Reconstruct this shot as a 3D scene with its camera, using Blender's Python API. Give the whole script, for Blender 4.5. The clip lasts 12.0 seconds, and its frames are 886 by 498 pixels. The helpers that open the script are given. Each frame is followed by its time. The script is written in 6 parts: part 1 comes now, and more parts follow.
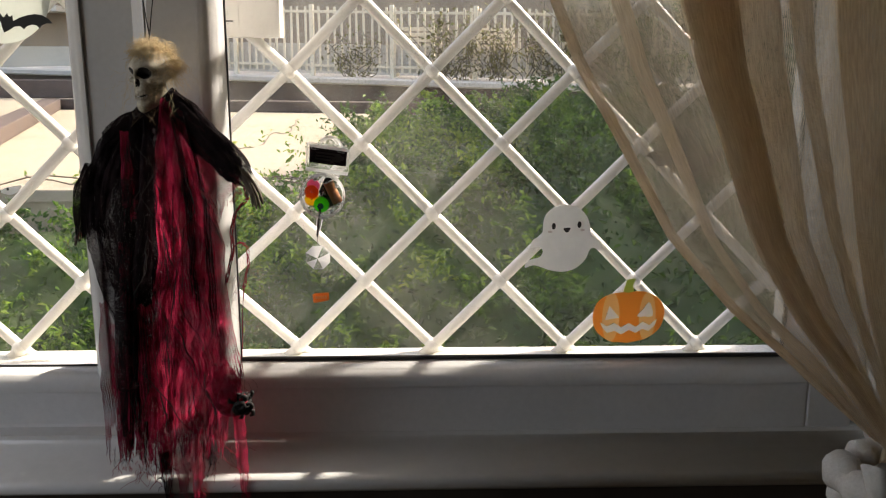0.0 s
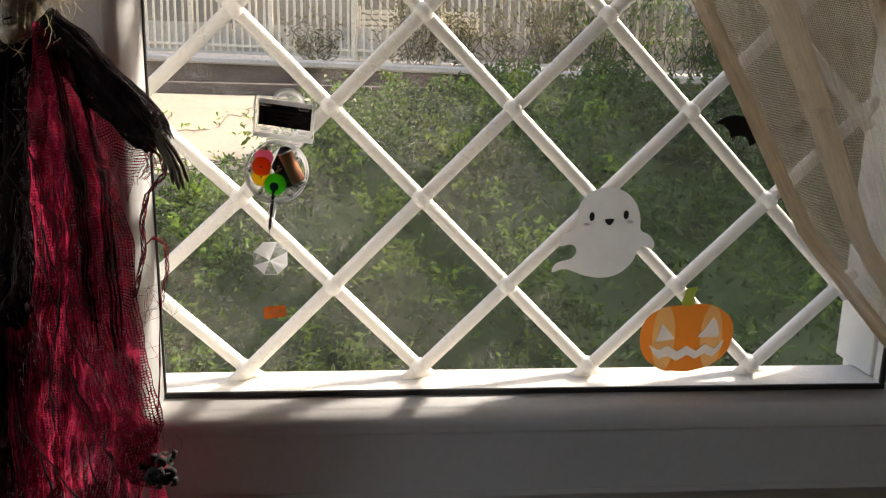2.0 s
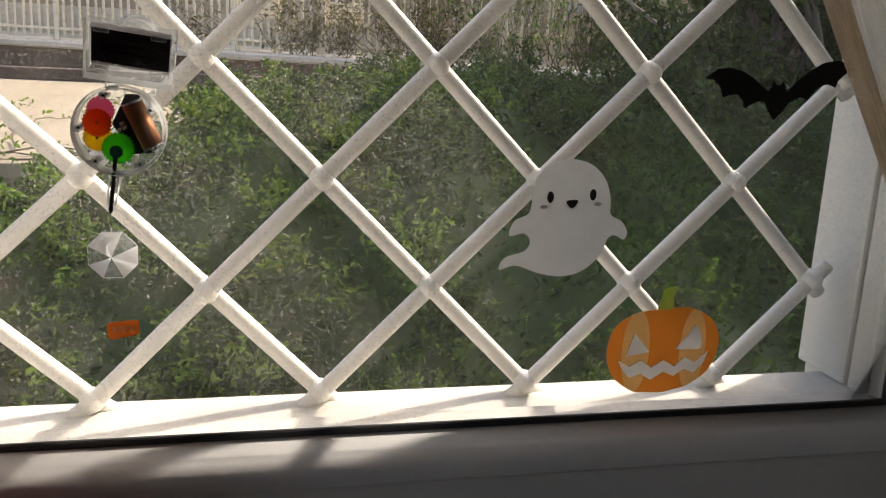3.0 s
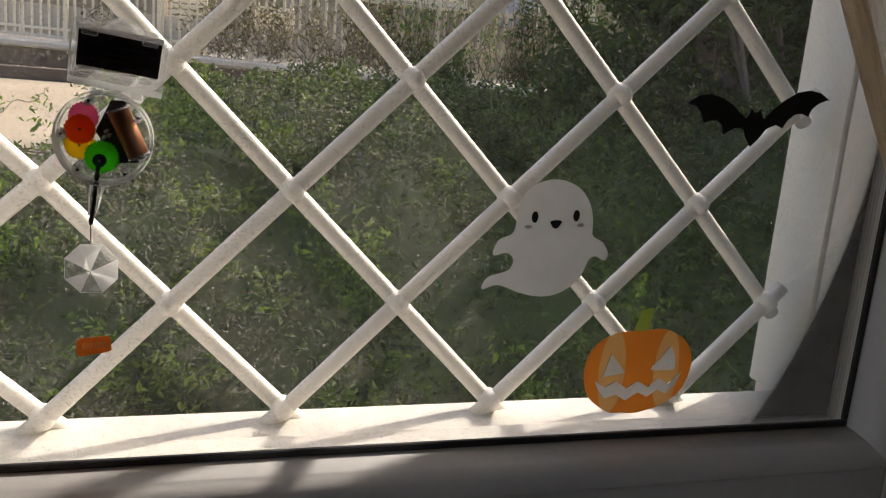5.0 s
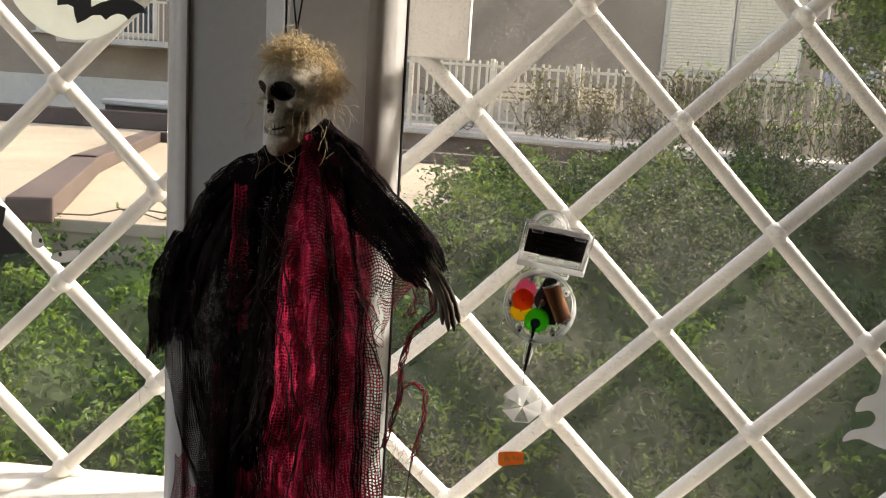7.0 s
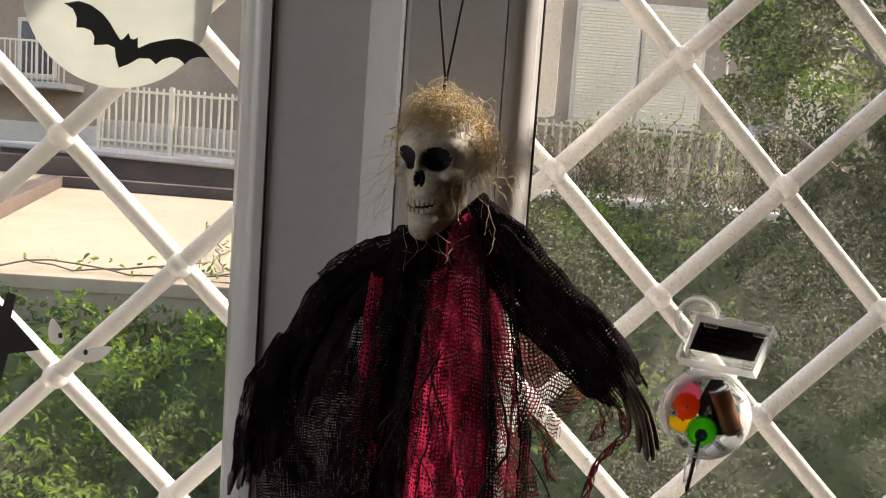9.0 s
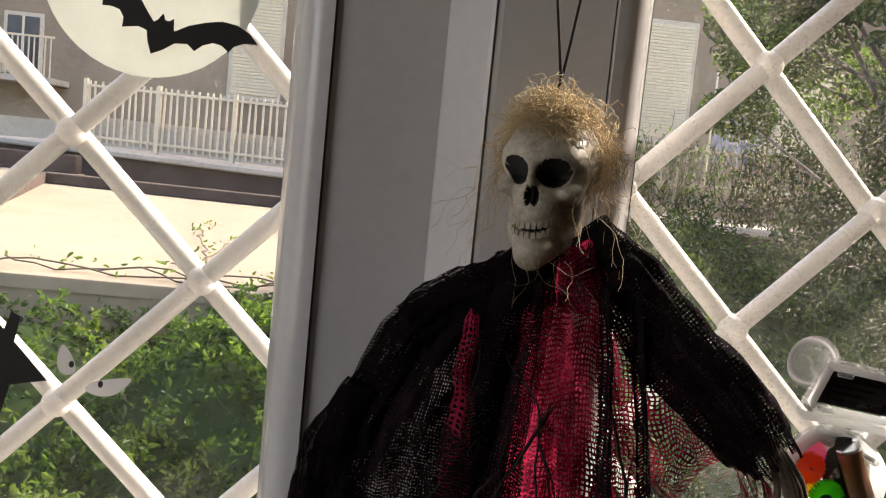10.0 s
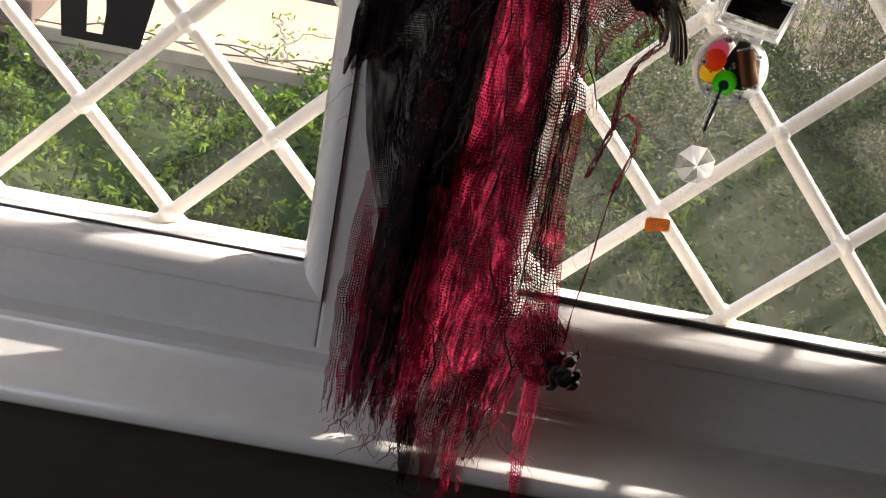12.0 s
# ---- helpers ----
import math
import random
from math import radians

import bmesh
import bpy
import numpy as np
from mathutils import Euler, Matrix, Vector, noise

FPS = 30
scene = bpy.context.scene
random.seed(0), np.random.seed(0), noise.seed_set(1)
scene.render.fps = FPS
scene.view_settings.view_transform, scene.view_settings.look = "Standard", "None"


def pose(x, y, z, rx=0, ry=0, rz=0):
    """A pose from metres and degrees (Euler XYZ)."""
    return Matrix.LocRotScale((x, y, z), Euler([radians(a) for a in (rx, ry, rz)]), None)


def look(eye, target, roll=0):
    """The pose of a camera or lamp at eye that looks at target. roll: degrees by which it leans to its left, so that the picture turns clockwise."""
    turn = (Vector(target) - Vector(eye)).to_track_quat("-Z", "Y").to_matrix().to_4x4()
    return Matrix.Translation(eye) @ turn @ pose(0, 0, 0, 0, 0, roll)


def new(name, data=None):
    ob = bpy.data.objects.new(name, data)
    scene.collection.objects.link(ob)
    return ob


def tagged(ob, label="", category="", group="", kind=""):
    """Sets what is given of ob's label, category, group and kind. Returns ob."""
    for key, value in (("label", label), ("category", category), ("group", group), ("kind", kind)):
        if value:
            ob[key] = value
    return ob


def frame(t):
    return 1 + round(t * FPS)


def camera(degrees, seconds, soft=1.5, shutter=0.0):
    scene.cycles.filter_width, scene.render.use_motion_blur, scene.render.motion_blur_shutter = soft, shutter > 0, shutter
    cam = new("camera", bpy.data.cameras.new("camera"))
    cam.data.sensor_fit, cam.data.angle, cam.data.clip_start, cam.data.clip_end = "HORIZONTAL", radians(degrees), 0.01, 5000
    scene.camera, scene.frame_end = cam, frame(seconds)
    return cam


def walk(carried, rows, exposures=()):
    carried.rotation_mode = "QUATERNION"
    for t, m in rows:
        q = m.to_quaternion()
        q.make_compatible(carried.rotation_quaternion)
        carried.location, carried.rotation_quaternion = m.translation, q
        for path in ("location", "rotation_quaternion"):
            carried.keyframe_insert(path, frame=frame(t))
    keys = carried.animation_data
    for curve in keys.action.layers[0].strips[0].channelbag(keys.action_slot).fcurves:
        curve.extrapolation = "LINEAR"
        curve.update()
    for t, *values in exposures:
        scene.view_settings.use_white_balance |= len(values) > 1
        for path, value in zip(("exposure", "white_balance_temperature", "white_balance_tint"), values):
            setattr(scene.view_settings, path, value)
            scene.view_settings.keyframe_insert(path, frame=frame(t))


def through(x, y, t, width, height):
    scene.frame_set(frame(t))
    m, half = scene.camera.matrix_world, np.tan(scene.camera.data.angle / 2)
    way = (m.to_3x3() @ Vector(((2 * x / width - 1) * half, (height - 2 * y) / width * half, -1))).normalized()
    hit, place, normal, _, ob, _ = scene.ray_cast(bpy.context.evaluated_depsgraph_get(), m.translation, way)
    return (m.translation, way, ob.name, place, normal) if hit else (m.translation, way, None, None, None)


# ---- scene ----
cam = camera(54.0, 12.0, soft=1.1)
PATH = [
    (0, (-0.049, 0.027, 1.428), (0.021, 1.976, 0.983), 0.2),
    (0.5, (-0.016, 0.017, 1.434), (0.047, 1.968, 1.002), 0.4),
    (1, (0.072, 0.043, 1.417), (0.078, 1.996, 0.989), 1.1),
    (1.5, (0.044, 0.173, 1.388), (0.031, 2.118, 0.919), 1.1),
    (2, (-0.078, 0.344, 1.366), (0.084, 2.281, 0.895), 1.1),
    (2.5, (-0.097, 0.468, 1.331), (0.208, 2.385, 0.85), 1.4),
    (3, (-0.082, 0.561, 1.31), (0.341, 2.457, 0.837), 2.5),
    (3.5, (-0.073, 0.603, 1.301), (0.427, 2.482, 0.835), 3.3),
    (3.7, (-0.07, 0.604, 1.301), (0.445, 2.481, 0.841), 3.5),
    (5.3, (-0.13, 0.565, 1.32), (0.465, 2.423, 0.881), 4.9),
    (5.5, (-0.128, 0.543, 1.33), (0.366, 2.432, 0.896), 4.4),
    (6, (-0.179, 0.509, 1.34), (0.083, 2.448, 0.923), 4.0),
    (6.5, (-0.208, 0.478, 1.352), (-0.172, 2.44, 0.965), 3.8),
    (7, (-0.209, 0.465, 1.4), (-0.319, 2.435, 1.069), 3.6),
    (7.2, (-0.209, 0.464, 1.408), (-0.358, 2.438, 1.125), 3.6),
    (8.8, (-0.354, 0.542, 1.407), (-0.277, 2.526, 1.167), 5.1),
    (9, (-0.379, 0.592, 1.404), (-0.282, 2.578, 1.189), 4.1),
    (9.5, (-0.425, 0.668, 1.401), (-0.321, 2.655, 1.193), 4.8),
    (10, (-0.436, 0.683, 1.401), (-0.301, 2.669, 1.204), 5.7),
    (10.5, (-0.439, 0.636, 1.395), (-0.281, 2.621, 1.202), 6.1),
    (10.8, (-0.428, 0.575, 1.36), (-0.288, 2.548, 1.064), 6.5),
    (11, (-0.423, 0.536, 1.347), (-0.284, 2.498, 0.985), 7.4),
    (11.5, (-0.397, 0.459, 1.295), (-0.323, 2.391, 0.783), 8.8),
    (12, (-0.385, 0.419, 1.277), (-0.349, 2.326, 0.675), 10.8),
]
walk(cam, [(t, look(eye, target, roll)) for t, eye, target, roll in PATH],
     [(0.0, 1.3, 6700, 11), (1.5, 1.25, 6700, 12), (2.5, 1.1, 6700, 12), (3.7, 0.58, 6700, 13), (5.5, 0.6, 6700, 13), (6.0, 1.05, 6700, 11), (6.4, 1.1, 6700, 11), (7.0, 1.1, 6800, 11),
      (9.0, 1.2, 6800, 14), (10.5, 1.32, 6800, 15), (11.2, 1.35, 6800, 15), (12.0, 1.5, 6700, 15)])

# ---- world and sun ----
SUN_DIR = Vector((1.40, 0.78, 1.17)).normalized()
world = bpy.data.worlds.new("world")
scene.world = world
world.use_nodes = True
_wt = world.node_tree
_sky = _wt.nodes.new("ShaderNodeTexSky")
_sky.sky_type, _sky.sun_disc = "NISHITA", False
_sky.sun_elevation = math.asin(SUN_DIR.z)
_sky.sun_rotation = math.atan2(SUN_DIR.x, SUN_DIR.y)
_sky.dust_density = 5.0
_wt.links.new(_sky.outputs[0], _wt.nodes["Background"].inputs[0])
_wt.nodes["Background"].inputs[1].default_value = 0.24
sun = new("sun", bpy.data.lights.new("sun", "SUN"))
sun.data.energy, sun.data.angle, sun.data.color = 3.7, radians(1.0), (1.0, 0.93, 0.82)
sun.matrix_world = look(SUN_DIR * 30, (0, 0, 0))


# ---- materials ----
def mat(name):
    m = bpy.data.materials.new(name)
    m.use_nodes = True
    nt = m.node_tree
    return m, nt, nt.nodes["Principled BSDF"], nt.nodes["Material Output"]


def node(nt, kind, **kw):
    n = nt.nodes.new(kind)
    for k, v in kw.items():
        n.inputs[k.replace("_", " ")].default_value = v
    return n


def noise_tex(nt, scale, detail=4.0, rough=0.55, coord="Object", stretch=None):
    tc = nt.nodes.new("ShaderNodeTexCoord")
    n = node(nt, "ShaderNodeTexNoise", Scale=scale, Detail=detail, Roughness=rough)
    if stretch:
        mp = nt.nodes.new("ShaderNodeMapping")
        mp.inputs["Scale"].default_value = stretch
        nt.links.new(tc.outputs[coord], mp.inputs[0])
        nt.links.new(mp.outputs[0], n.inputs["Vector"])
    else:
        nt.links.new(tc.outputs[coord], n.inputs["Vector"])
    return n


def ramp(nt, src, stops):
    r = nt.nodes.new("ShaderNodeValToRGB")
    els = r.color_ramp.elements
    while len(els) < len(stops):
        els.new(0.5)
    for e, (p, c) in zip(els, stops):
        e.position, e.color = p, (*c, 1) if len(c) == 3 else c
    nt.links.new(src, r.inputs[0])
    return r


def bump(nt, src, strength, dist, target):
    b = nt.nodes.new("ShaderNodeBump")
    b.inputs["Strength"].default_value, b.inputs["Distance"].default_value = strength, dist
    nt.links.new(src, b.inputs["Height"])
    nt.links.new(b.outputs[0], target)
    return b


def surface(name, c1, c2, scale=6.0, rough=0.5, bumps=0.15, fine=90.0, metal=0.0, dist=0.002, stretch=None, coat=0.0, rand=0.0):
    """A painted, plastic or mineral surface: two scales of colour noise and a fine relief."""
    m, nt, p, out = mat(name)
    a = noise_tex(nt, scale, 6, 0.6, stretch=stretch)
    f = noise_tex(nt, fine, 3, 0.6, stretch=stretch)
    mix = nt.nodes.new("ShaderNodeMix")
    mix.inputs[0].default_value = 0.35
    nt.links.new(a.outputs[0], mix.inputs[2])
    nt.links.new(f.outputs[0], mix.inputs[3])
    r = ramp(nt, mix.outputs[0], [(0.36, c1), (0.62, c2)])
    src = r.outputs[0]
    if rand:
        oi = nt.nodes.new("ShaderNodeObjectInfo")
        hv = nt.nodes.new("ShaderNodeHueSaturation")
        mr = nt.nodes.new("ShaderNodeMapRange")
        mr.inputs[3].default_value, mr.inputs[4].default_value = 1 - rand, 1 + rand
        nt.links.new(oi.outputs["Random"], mr.inputs[0])
        nt.links.new(mr.outputs[0], hv.inputs["Value"])
        nt.links.new(src, hv.inputs["Color"])
        src = hv.outputs[0]
    nt.links.new(src, p.inputs["Base Color"])
    rr = nt.nodes.new("ShaderNodeMapRange")
    rr.inputs[3].default_value, rr.inputs[4].default_value = max(0.03, rough - 0.1), min(1, rough + 0.1)
    nt.links.new(a.outputs[0], rr.inputs[0])
    nt.links.new(rr.outputs[0], p.inputs["Roughness"])
    p.inputs["Metallic"].default_value = metal
    p.inputs["Coat Weight"].default_value = coat
    if bumps:
        bump(nt, f.outputs[0], bumps, dist, p.inputs["Normal"])
    return m


def sheer(name, c1, c2, pitch, cover, translucent=0.6, patch=9.0, vary=0.25, rough=0.9, sub=0.0, slub=0.0):
    """A loose weave: threads along the UV axes (in metres), see-through between them, lit through from behind."""
    m, nt, p, out = mat(name)
    uv = nt.nodes.new("ShaderNodeUVMap")
    wob = node(nt, "ShaderNodeTexNoise", Scale=260.0, Detail=2.0)
    nt.links.new(uv.outputs[0], wob.inputs["Vector"])
    wsub = nt.nodes.new("ShaderNodeVectorMath")
    wsub.operation = "MULTIPLY_ADD"
    wsub.inputs[1].default_value = (pitch * 0.9,) * 3
    nt.links.new(wob.outputs["Color"], wsub.inputs[0])
    nt.links.new(uv.outputs[0], wsub.inputs[2])
    sep = nt.nodes.new("ShaderNodeSeparateXYZ")
    nt.links.new(wsub.outputs[0], sep.inputs[0])
    pt = node(nt, "ShaderNodeTexNoise", Scale=patch, Detail=3.0, Roughness=0.6)
    nt.links.new(uv.outputs[0], pt.inputs["Vector"])
    gaps = []
    for ax in (0, 1):
        k = nt.nodes.new("ShaderNodeMath")
        k.operation = "MULTIPLY"
        k.inputs[1].default_value = 1.0 / pitch
        nt.links.new(sep.outputs[ax], k.inputs[0])
        pp = nt.nodes.new("ShaderNodeMath")
        pp.operation = "PINGPONG"
        pp.inputs[1].default_value = 0.5
        nt.links.new(k.outputs[0], pp.inputs[0])
        # half-width of a thread, loosened patch by patch
        w = nt.nodes.new("ShaderNodeMapRange")
        w.inputs[1].default_value, w.inputs[2].default_value = 0.3, 0.7
        w.inputs[3].default_value, w.inputs[4].default_value = 0.5 * (cover - vary), 0.5 * (cover + vary)
        nt.links.new(pt.outputs[0], w.inputs[0])
        ss = nt.nodes.new("ShaderNodeMath")
        ss.operation = "LESS_THAN"
        nt.links.new(pp.outputs[0], ss.inputs[0])
        nt.links.new(w.outputs[0], ss.inputs[1])
        gaps.append(ss)
    mx = nt.nodes.new("ShaderNodeMath")
    mx.operation = "MAXIMUM"
    nt.links.new(gaps[0].outputs[0], mx.inputs[0])
    nt.links.new(gaps[1].outputs[0], mx.inputs[1])
    cn = node(nt, "ShaderNodeTexNoise", Scale=40.0, Detail=5.0)
    mp = nt.nodes.new("ShaderNodeMapping")
    mp.inputs["Scale"].default_value = (14.0, 1.0, 1.0) if slub else (1.0, 1.0, 1.0)
    nt.links.new(uv.outputs[0], mp.inputs[0])
    nt.links.new(mp.outputs[0], cn.inputs["Vector"])
    col = ramp(nt, cn.outputs[0], [(0.35, c1), (0.65, c2)])
    nt.links.new(col.outputs[0], p.inputs["Base Color"])
    p.inputs["Roughness"].default_value = rough
    p.inputs["Specular IOR Level"].default_value = 0.05
    crease = node(nt, "ShaderNodeTexNoise", Scale=100.0, Detail=5.0, Roughness=0.7)
    nt.links.new(uv.outputs[0], crease.inputs["Vector"])
    bn = bump(nt, crease.outputs[0], 1.0, 0.005, p.inputs["Normal"])
    tr = nt.nodes.new("ShaderNodeBsdfTranslucent")
    nt.links.new(col.outputs[0], tr.inputs[0])
    nt.links.new(bn.outputs[0], tr.inputs["Normal"])
    mt = nt.nodes.new("ShaderNodeMixShader")
    mt.inputs[0].default_value = translucent
    nt.links.new(p.outputs[0], mt.inputs[1])
    nt.links.new(tr.outputs[0], mt.inputs[2])
    tp = nt.nodes.new("ShaderNodeBsdfTransparent")
    ms = nt.nodes.new("ShaderNodeMixShader")
    nt.links.new(mx.outputs[0], ms.inputs[0])
    nt.links.new(tp.outputs[0], ms.inputs[1])
    nt.links.new(mt.outputs[0], ms.inputs[2])
    nt.links.new(ms.outputs[0], out.inputs[0])
    return m


def leaf_mat(name, dark, mid, light, trans=0.45):
    m, nt, p, out = mat(name)
    g = nt.nodes.new("ShaderNodeNewGeometry")
    n = noise_tex(nt, 1.3, 3)
    mix = nt.nodes.new("ShaderNodeMix")
    mix.inputs[0].default_value = 0.45
    nt.links.new(g.outputs["Random Per Island"], mix.inputs[2])
    nt.links.new(n.outputs[0], mix.inputs[3])
    c = ramp(nt, mix.outputs[0], [(0.22, dark), (0.5, mid), (0.82, light)])
    nt.links.new(c.outputs[0], p.inputs["Base Color"])
    p.inputs["Roughness"].default_value = 0.55
    p.inputs["Specular IOR Level"].default_value = 0.3
    tr = nt.nodes.new("ShaderNodeBsdfTranslucent")
    hs = nt.nodes.new("ShaderNodeHueSaturation")
    hs.inputs["Value"].default_value, hs.inputs["Saturation"].default_value = 1.7, 1.1
    nt.links.new(c.outputs[0], hs.inputs["Color"])
    nt.links.new(hs.outputs[0], tr.inputs[0])
    ms = nt.nodes.new("ShaderNodeMixShader")
    ms.inputs[0].default_value = trans
    nt.links.new(p.outputs[0], ms.inputs[1])
    nt.links.new(tr.outputs[0], ms.inputs[2])
    nt.links.new(ms.outputs[0], out.inputs[0])
    return m


def dusty_glass(name, dust):
    """Clear pane with a thin uneven film of dust, water marks and specks that scatters the sun."""
    m, nt, p, out = mat(name)
    tp = nt.nodes.new("ShaderNodeBsdfTransparent")
    gl = nt.nodes.new("ShaderNodeBsdfGlossy")
    gl.inputs["Roughness"].default_value = 0.02
    fr = nt.nodes.new("ShaderNodeFresnel")
    fr.inputs[0].default_value = 1.45
    mg = nt.nodes.new("ShaderNodeMixShader")
    nt.links.new(fr.outputs[0], mg.inputs[0])
    nt.links.new(tp.outputs[0], mg.inputs[1])
    nt.links.new(gl.outputs[0], mg.inputs[2])
    big = noise_tex(nt, 3.5, 4, 0.6)
    rb = ramp(nt, big.outputs[0], [(0.3, (0.45,) * 3), (0.75, (1.0,) * 3)])
    sp = noise_tex(nt, 480.0, 2, 0.75)
    rs = ramp(nt, sp.outputs[0], [(0.58, (0.0,) * 3), (0.64, (1.0,) * 3)])
    md = noise_tex(nt, 45.0, 5, 0.7)
    rm = ramp(nt, md.outputs[0], [(0.4, (0.16,) * 3), (0.75, (0.7,) * 3)])
    a = nt.nodes.new("ShaderNodeMath")
    a.operation = "MULTIPLY_ADD"
    a.inputs[1].default_value = 4.6
    nt.links.new(rs.outputs[0], a.inputs[0])
    nt.links.new(rm.outputs[0], a.inputs[2])
    b = nt.nodes.new("ShaderNodeMath")
    b.operation = "MULTIPLY"
    nt.links.new(a.outputs[0], b.inputs[0])
    nt.links.new(rb.outputs[0], b.inputs[1])
    c = nt.nodes.new("ShaderNodeMath")
    c.operation = "MULTIPLY"
    c.inputs[1].default_value = dust
    nt.links.new(b.outputs[0], c.inputs[0])
    di = nt.nodes.new("ShaderNodeBsdfTranslucent")
    di.inputs[0].default_value = (0.84, 0.79, 0.69, 1)
    mm = nt.nodes.new("ShaderNodeMixShader")
    nt.links.new(c.outputs[0], mm.inputs[0])
    nt.links.new(mg.outputs[0], mm.inputs[1])
    nt.links.new(di.outputs[0], mm.inputs[2])
    nt.links.new(mm.outputs[0], out.inputs[0])
    return m


def film(name, colour, translucent=0.35, through=0.0, rough=0.45):
    """Printed vinyl: lets some light through from behind."""
    m, nt, p, out = mat(name)
    n = noise_tex(nt, 60.0, 3)
    c = ramp(nt, n.outputs[0], [(0.3, tuple(v * 0.93 for v in colour)), (0.7, colour)])
    nt.links.new(c.outputs[0], p.inputs["Base Color"])
    p.inputs["Roughness"].default_value = rough
    tr = nt.nodes.new("ShaderNodeBsdfTranslucent")
    nt.links.new(c.outputs[0], tr.inputs[0])
    ms = nt.nodes.new("ShaderNodeMixShader")
    ms.inputs[0].default_value = translucent
    nt.links.new(p.outputs[0], ms.inputs[1])
    nt.links.new(tr.outputs[0], ms.inputs[2])
    tp = nt.nodes.new("ShaderNodeBsdfTransparent")
    mt = nt.nodes.new("ShaderNodeMixShader")
    mt.inputs[0].default_value = through
    nt.links.new(ms.outputs[0], mt.inputs[1])
    nt.links.new(tp.outputs[0], mt.inputs[2])
    nt.links.new(mt.outputs[0], out.inputs[0])
    return m


def thin_plastic(name, haze=0.012):
    """Thin clear moulded plastic: mostly see-through, glossy at grazing angles, a little milky."""
    m, nt, p, out = mat(name)
    p.inputs["Base Color"].default_value = (0.85, 0.86, 0.86, 1)
    p.inputs["Roughness"].default_value = 0.12
    lw = nt.nodes.new("ShaderNodeFresnel")
    lw.inputs[0].default_value = 1.38
    ad = nt.nodes.new("ShaderNodeMath")
    ad.operation = "ADD"
    ad.inputs[1].default_value = haze
    nt.links.new(lw.outputs[0], ad.inputs[0])
    tp = nt.nodes.new("ShaderNodeBsdfTransparent")
    tp.inputs[0].default_value = (0.96, 0.97, 0.97, 1)
    ms = nt.nodes.new("ShaderNodeMixShader")
    nt.links.new(ad.outputs[0], ms.inputs[0])
    tr = nt.nodes.new("ShaderNodeBsdfTranslucent")
    tr.inputs[0].default_value = (0.95, 0.96, 0.96, 1)
    half = nt.nodes.new("ShaderNodeMixShader")
    half.inputs[0].default_value = 0.6
    nt.links.new(p.outputs[0], half.inputs[1])
    nt.links.new(tr.outputs[0], half.inputs[2])
    nt.links.new(tp.outputs[0], ms.inputs[1])
    nt.links.new(half.outputs[0], ms.inputs[2])
    nt.links.new(ms.outputs[0], out.inputs[0])
    return m


PVC = surface("white_pvc", (0.66, 0.65, 0.64), (0.74, 0.73, 0.72), 5, 0.20, 0.03, 120)
RUBBER = surface("black_rubber", (0.012, 0.012, 0.013), (0.03, 0.03, 0.03), 20, 0.5, 0.1, 200)
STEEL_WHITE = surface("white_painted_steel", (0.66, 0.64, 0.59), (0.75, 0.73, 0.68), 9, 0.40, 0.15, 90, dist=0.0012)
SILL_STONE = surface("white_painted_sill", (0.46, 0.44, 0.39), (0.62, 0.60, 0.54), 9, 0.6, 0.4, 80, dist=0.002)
MARBLE = surface("pale_marble_sill", (0.66, 0.65, 0.63), (0.73, 0.72, 0.70), 3, 0.22, 0.03, 60)
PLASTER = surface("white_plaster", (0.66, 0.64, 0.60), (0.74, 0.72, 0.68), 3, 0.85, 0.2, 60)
# Unseen wall, ceiling and floor tones, held dark to limit bounced light.
ROOM_WALL = surface("low_bounce_plaster", (0.25, 0.22, 0.18), (0.32, 0.28, 0.23), 3, 0.85, 0.2, 60)
FLOOR = surface("floor_tile", (0.16, 0.12, 0.085), (0.22, 0.17, 0.12), 4, 0.4, 0.1, 40)
GLASS_R = dusty_glass("dusty_glass", 0.052)
GLASS_L = dusty_glass("clean_glass", 0.03)
LINEN = sheer("beige_linen", (0.72, 0.60, 0.44), (0.93, 0.82, 0.65), 0.0011, 0.44, 0.86, 12, 0.12, slub=1.0)


# ---- helpers ----
def mesh_from(bm, name, *mats):
    me = bpy.data.meshes.new(name)
    bm.normal_update()
    bm.to_mesh(me)
    bm.free()
    for m in mats:
        me.materials.append(m)
    return me


def part(name, bm, material, parent, label=""):
    ob = new(name, mesh_from(bm, name, material) if isinstance(bm, bmesh.types.BMesh) else bm)
    ob.parent = parent
    if label:
        tagged(ob, label)
    return ob


def empty(name, at=(0, 0, 0)):
    e = new(name)
    e.location = at
    return e


def add_box(bm, lo, hi, bev=0.0, seg=1):
    r = bmesh.ops.create_cube(bm, size=1)
    vs = r["verts"]
    for v in vs:
        v.co = Vector([lo[k] + (v.co[k] + 0.5) * (hi[k] - lo[k]) for k in range(3)])
    if bev:
        es = list({e for v in vs for e in v.link_edges})
        bmesh.ops.bevel(bm, geom=es, offset=bev, segments=seg, affect="EDGES", profile=0.6)
    return bm


def box(lo, hi, bev=0.0, seg=1):
    return add_box(bmesh.new(), lo, hi, bev, seg)


